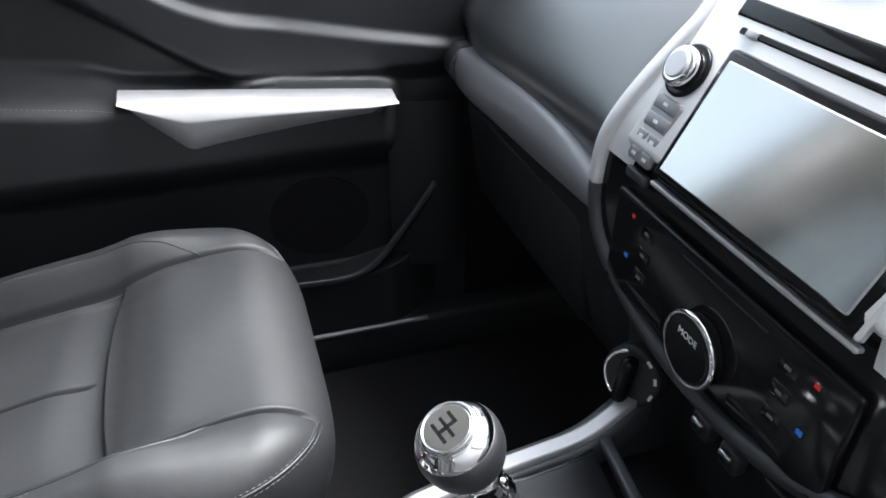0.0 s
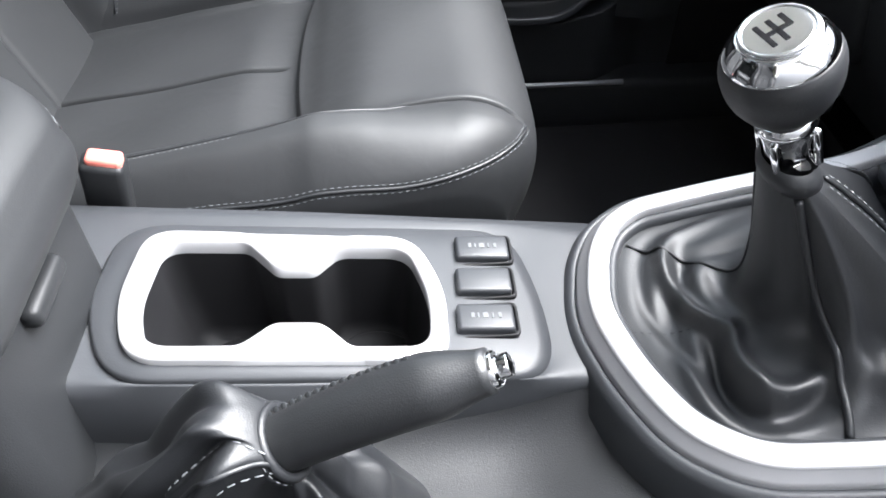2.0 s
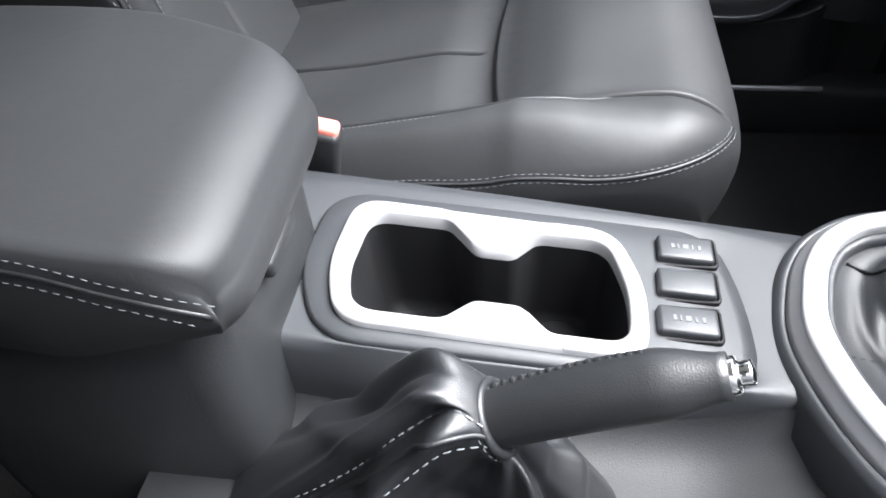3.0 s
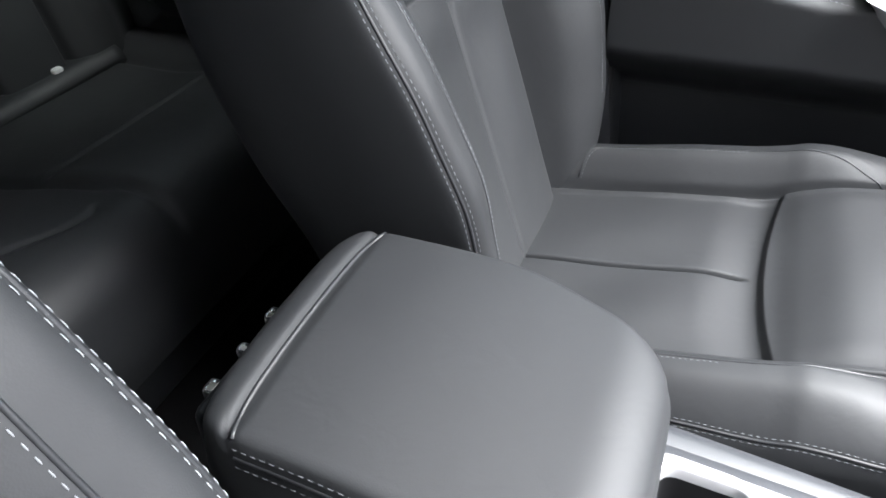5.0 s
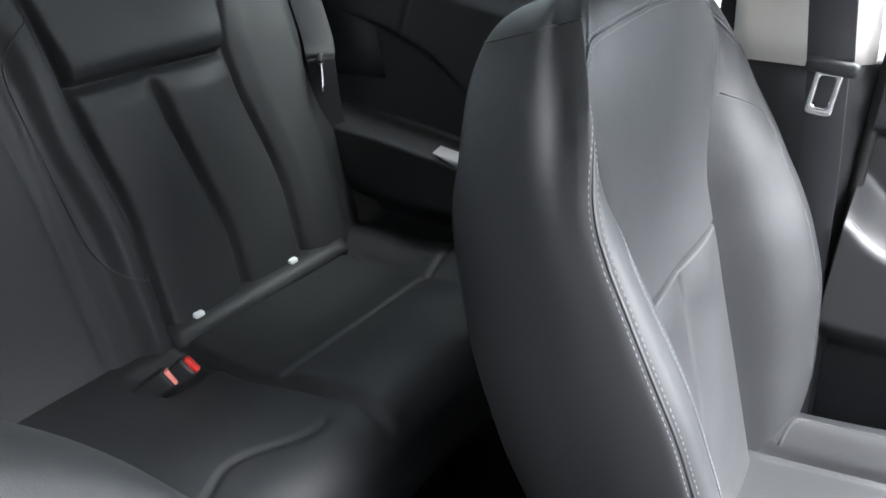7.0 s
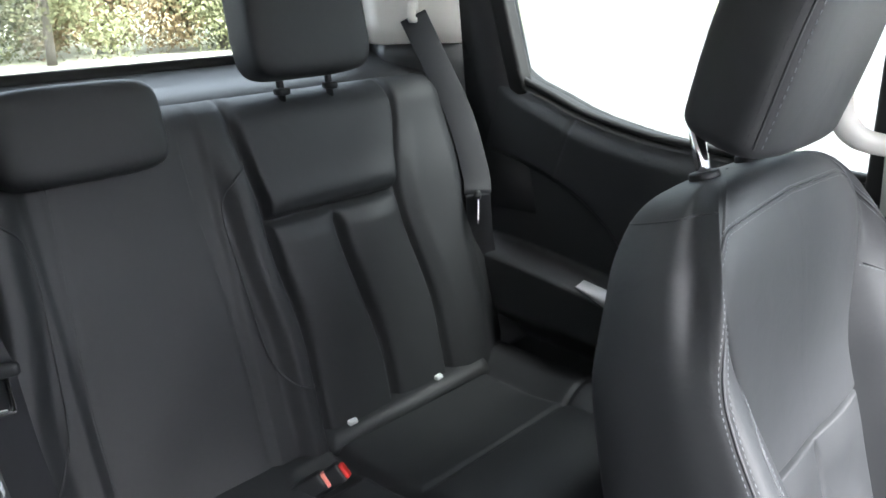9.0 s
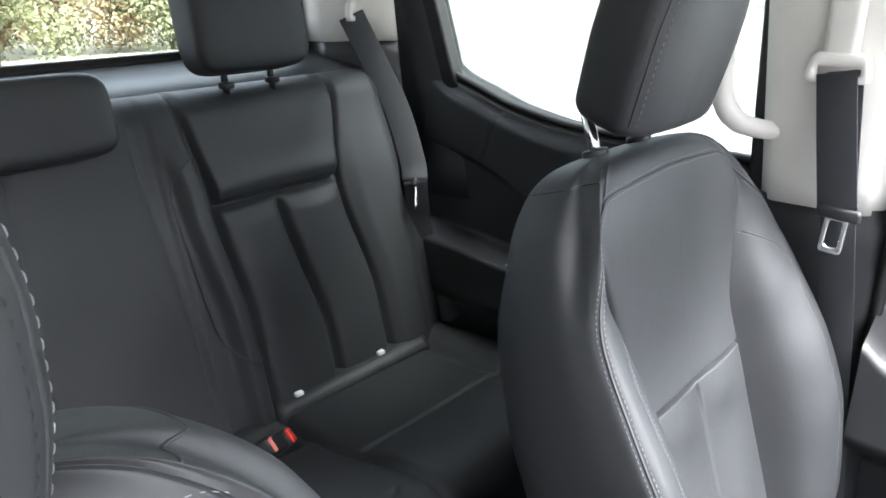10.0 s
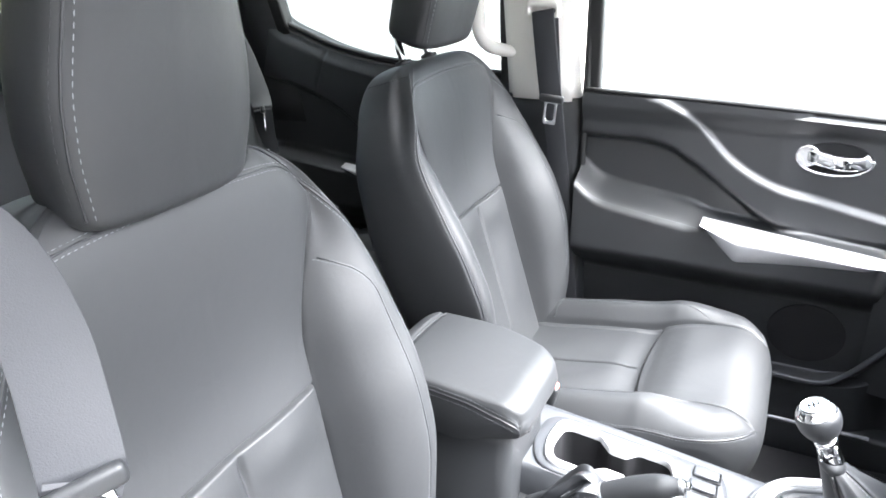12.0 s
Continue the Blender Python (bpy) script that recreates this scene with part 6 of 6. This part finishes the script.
# ---- seat belts ----
def strap(path, wide, flat_dir, parent, n=40):
    p = spline(path, n)
    return part("strap", swept("strap", p, slab(wide, 0.0022, 0.4, 3), up=flat_dir), BELT, parent, "woven black belt strap")


def tongue(parent, at, m):
    base = Matrix.Translation(at) @ m
    part("tongue", moved(rbox((0.052, 0.012, 0.016), (0, 0, 0), 0.005, 3), base), PLASTIC, parent, "black tongue grip")
    fr = ring_mesh("tongue_plate", rounded_plan([(-0.008, -0.045), (0.008, -0.045), (0.008, -0.01), (-0.008, -0.01)], 40, 0.004), rounded_plan([(-0.014, -0.053), (0.014, -0.053), (0.014, -0.002), (-0.014, -0.002)], 40, 0.005), 0.0, 0.003, dome=0.0005)
    bm = bmesh.new()
    bm.from_mesh(fr)
    bmesh.ops.rotate(bm, cent=(0, 0, 0), matrix=Matrix.Rotation(radians(90), 3, "X"), verts=bm.verts[:])
    part("tongue_plate", moved(bm, base), CHROME, parent, "steel belt tongue")


fb = thing("seat_belt", "black front seat belt hanging from the door pillar", "seat belt", group="seat belts")
strap([(-0.430, 0.572, 0.925), (-0.415, 0.560, 0.85), (-0.398, 0.552, 0.76)], 0.046, (0, -1, 0.1), fb)
strap([(-0.424, 0.588, 0.925), (-0.402, 0.572, 0.76), (-0.382, 0.585, 0.6), (-0.365, 0.60, 0.42), (-0.345, 0.615, 0.24), (-0.34, 0.625, 0.06)], 0.042, (0, -1, 0.0), fb)
tongue(fb, (-0.395, 0.549, 0.757), Matrix.Rotation(radians(4), 4, "Y"))
loop = part("belt_loop", ring_mesh("belt_loop", rounded_plan([(-0.026, -0.006), (0.026, -0.006), (0.026, 0.006), (-0.026, 0.006)], 40, 0.004), rounded_plan([(-0.038, -0.014), (0.038, -0.014), (0.032, 0.022), (-0.032, 0.022)], 40, 0.01), 0.0, 0.01, dome=0.003), BEIGE, fb, "pale grey belt loop")
loop.matrix_local = Matrix.Translation((-0.430, 0.574, 0.925)) @ Matrix.Rotation(radians(90), 4, "X")
part("loop_cover", rbox((0.04, 0.02, 0.075), (-0.432, 0.585, 0.975), 0.009, 3), BEIGE, fb)
rb = thing("seat_belt", "black rear seat belt slung from the corner pillar", "seat belt", group="seat belts")
strap([(-1.285, 0.545, 0.975), (-1.255, 0.565, 0.90), (-1.21, 0.585, 0.80), (-1.17, 0.585, 0.70), (-1.155, 0.575, 0.665)], 0.050, (0.75, -0.65, 0.3), rb)
strap([(-1.155, 0.575, 0.665), (-1.165, 0.60, 0.55), (-1.14, 0.62, 0.42), (-1.10, 0.625, 0.36)], 0.046, (0.75, -0.65, 0.3), rb)
tongue(rb, (-1.152, 0.572, 0.662), Matrix.Rotation(radians(-50), 4, "Z") @ Matrix.Rotation(radians(-20), 4, "Y"))
loop = part("belt_loop", ring_mesh("belt_loop", rounded_plan([(-0.026, -0.006), (0.026, -0.006), (0.026, 0.006), (-0.026, 0.006)], 40, 0.004), rounded_plan([(-0.038, -0.014), (0.038, -0.014), (0.03, 0.022), (-0.03, 0.022)], 40, 0.01), 0.0, 0.01, dome=0.003), BEIGE, rb, "pale grey belt loop")
loop.matrix_local = Matrix.Translation((-1.287, 0.545, 0.978)) @ Matrix.Rotation(radians(-50), 4, "Z") @ Matrix.Rotation(radians(90), 4, "X")
cb = thing("seat_belt", "black rear seat belt hanging over the driver's side backrest", "seat belt", group="seat belts")
strap([(-1.30, -0.34, 0.93), (-1.20, -0.30, 0.86), (-1.12, -0.262, 0.76), (-1.085, -0.245, 0.66)], 0.046, (0.9, 0.2, 0.3), cb)
strap([(-1.085, -0.245, 0.66), (-1.10, -0.235, 0.52), (-1.09, -0.22, 0.38)], 0.046, (0.9, 0.2, 0.1), cb)
tongue(cb, (-1.083, -0.245, 0.66), Matrix.Rotation(radians(70), 4, "Z"))

db = thing("seat_belt", "black front seat belt hanging beside the driver's seat", "seat belt", group="seat belts")
strap([(-0.500, -0.675, 0.985), (-0.420, -0.655, 0.925), (-0.365, -0.638, 0.885), (-0.335, -0.637, 0.835), (-0.312, -0.648, 0.785), (-0.300, -0.655, 0.755)], 0.050, (0.75, -0.5, 0.35), db)
strap([(-0.300, -0.655, 0.755), (-0.330, -0.690, 0.60), (-0.350, -0.700, 0.40), (-0.350, -0.700, 0.10)], 0.046, (0.75, -0.5, 0.1), db)
tongue(db, (-0.297, -0.659, 0.752), Matrix.Rotation(radians(56), 4, "Z") @ Matrix.Rotation(radians(-14), 4, "Y"))

# floor mat
mat_rings = [[(x, y, 0.034 + 0.002 * math.sin(9 * x) * math.sin(7 * y)) for y in np.linspace(0.13, 0.60, 20)] for x in np.linspace(0.05, 0.62, 24)]
fm = part("floor_mat", lofted("floor_mat", mat_rings, closed=False), CARPET)
tagged(fm, "black carpet floor mat in the footwell", "floor mat")


# ---- outside ----
structure("ground", rbox((800, 800, 0.2), (0, 0, GROUND - 0.1), 0), GRASS, "grass reaching to the horizon", "ground")
structure("pavement", rbox((38, 70, 0.04), (4.5, 15, GROUND + 0.012), 0), PAVING, "pale concrete parking area", "pavement")
structure("road", rbox((120, 6, 0.03), (-20, 50, GROUND + 0.009), 0), PAVING, "pale road beyond the grass", "road")
bed = thing("pickup_bed", "black pickup load bed behind the cab", "load bed")
for y in (0.70, -0.76):
    part("bed_side", rbox((1.56, 0.08, 0.5), (-2.22, y, 0.43), 0.03, 3), PLASTIC, bed)
part("tailgate", rbox((0.07, 1.44, 0.5), (-2.98, BENCH_MID, 0.43), 0.03, 3), PLASTIC, bed)
part("bed_floor", rbox((1.56, 1.4, 0.05), (-2.22, BENCH_MID, 0.20), 0.01), PLASTIC, bed)
part("headboard", rbox((0.05, 1.44, 0.52), (-1.442, BENCH_MID, 0.43), 0.02, 3), PLASTIC, bed)


def build_tree(at, tall, wide, leaf, seed):
    rnd = random.Random(seed)
    tree = thing("tree", "leafy green tree on the verge" if leaf is LEAF else "reddish leafed tree on the verge", "tree", at, group="trees beyond the car park")
    trunk = spline([(0, 0, 0), (0.1, 0.05, tall * 0.3), (-0.05, 0.1, tall * 0.6), (0.0, 0.0, tall * 0.9)], 14)
    part("trunk", swept("trunk", trunk, circle(0.09, 8), up=(1, 0, 0), scales=np.linspace(1.2, 0.15, 14)), BARK, tree)
    for k in range(6):
        z0, a = tall * (0.3 + 0.09 * k), rnd.random() * 6.28
        part("limb", swept("limb", spline([(0, 0, z0), (0.4 * wide * math.cos(a), 0.4 * wide * math.sin(a), z0 + 0.6), (0.7 * wide * math.cos(a), 0.7 * wide * math.sin(a), z0 + 1.0)], 8), circle(0.06, 6), up=(0.1, 0, 1), scales=np.linspace(1, 0.2, 8)), BARK, tree)
    leaves = np.random.default_rng(seed)
    unit = lambda v: v / np.linalg.norm(v, axis=1, keepdims=True)
    verts = []
    for k in range(70):
        a, r, h = rnd.random() * 6.28, math.sqrt(rnd.random()), rnd.random()
        c = np.array((r * wide * math.cos(a) * (1 - 0.5 * abs(h - 0.4)), r * wide * math.sin(a) * (1 - 0.5 * abs(h - 0.4)), tall * (0.05 + 0.95 * h)))
        n = 330
        c = c + unit(leaves.normal(size=(n, 3))) * (0.35 + 0.5 * rnd.random()) * (0.4 + 0.7 * leaves.random((n, 1)))
        u = unit(leaves.normal(size=(n, 3)))
        w = unit(np.cross(u, leaves.normal(size=(n, 3))))
        size = 0.030 + 0.040 * leaves.random((n, 1))
        verts.append(np.stack([c - u * size, c + w * size * 0.55, c + u * size, c - w * size * 0.55], 1).reshape(-1, 3))
    verts = np.vstack(verts)
    faces = np.arange(len(verts)).reshape(-1, 4).tolist()
    part("crown", mesh_of("crown", verts, faces, smooth=False), leaf, tree)
    return tree


rnd = random.Random(4)
for k in range(11):
    build_tree((-16.5 - 3 * rnd.random(), -7 + 2.3 * k + 0.6 * rnd.random(), GROUND), 4.6 + 2.2 * rnd.random(), 1.8 + 0.7 * rnd.random(), RUSTLEAF if k % 4 == 2 else LEAF, k)
for k in range(9):
    build_tree((-22 - 2 * rnd.random(), -10 + 3.4 * k + rnd.random(), GROUND), 6 + 2 * rnd.random(), 2.4 + 0.8 * rnd.random(), LEAF, 60 + k)
for k in range(6):
    build_tree((-12 + 7 * k + 2 * rnd.random(), 38 + 4 * rnd.random(), GROUND), 6 + 3 * rnd.random(), 2.2 + rnd.random(), LEAF, 30 + k)
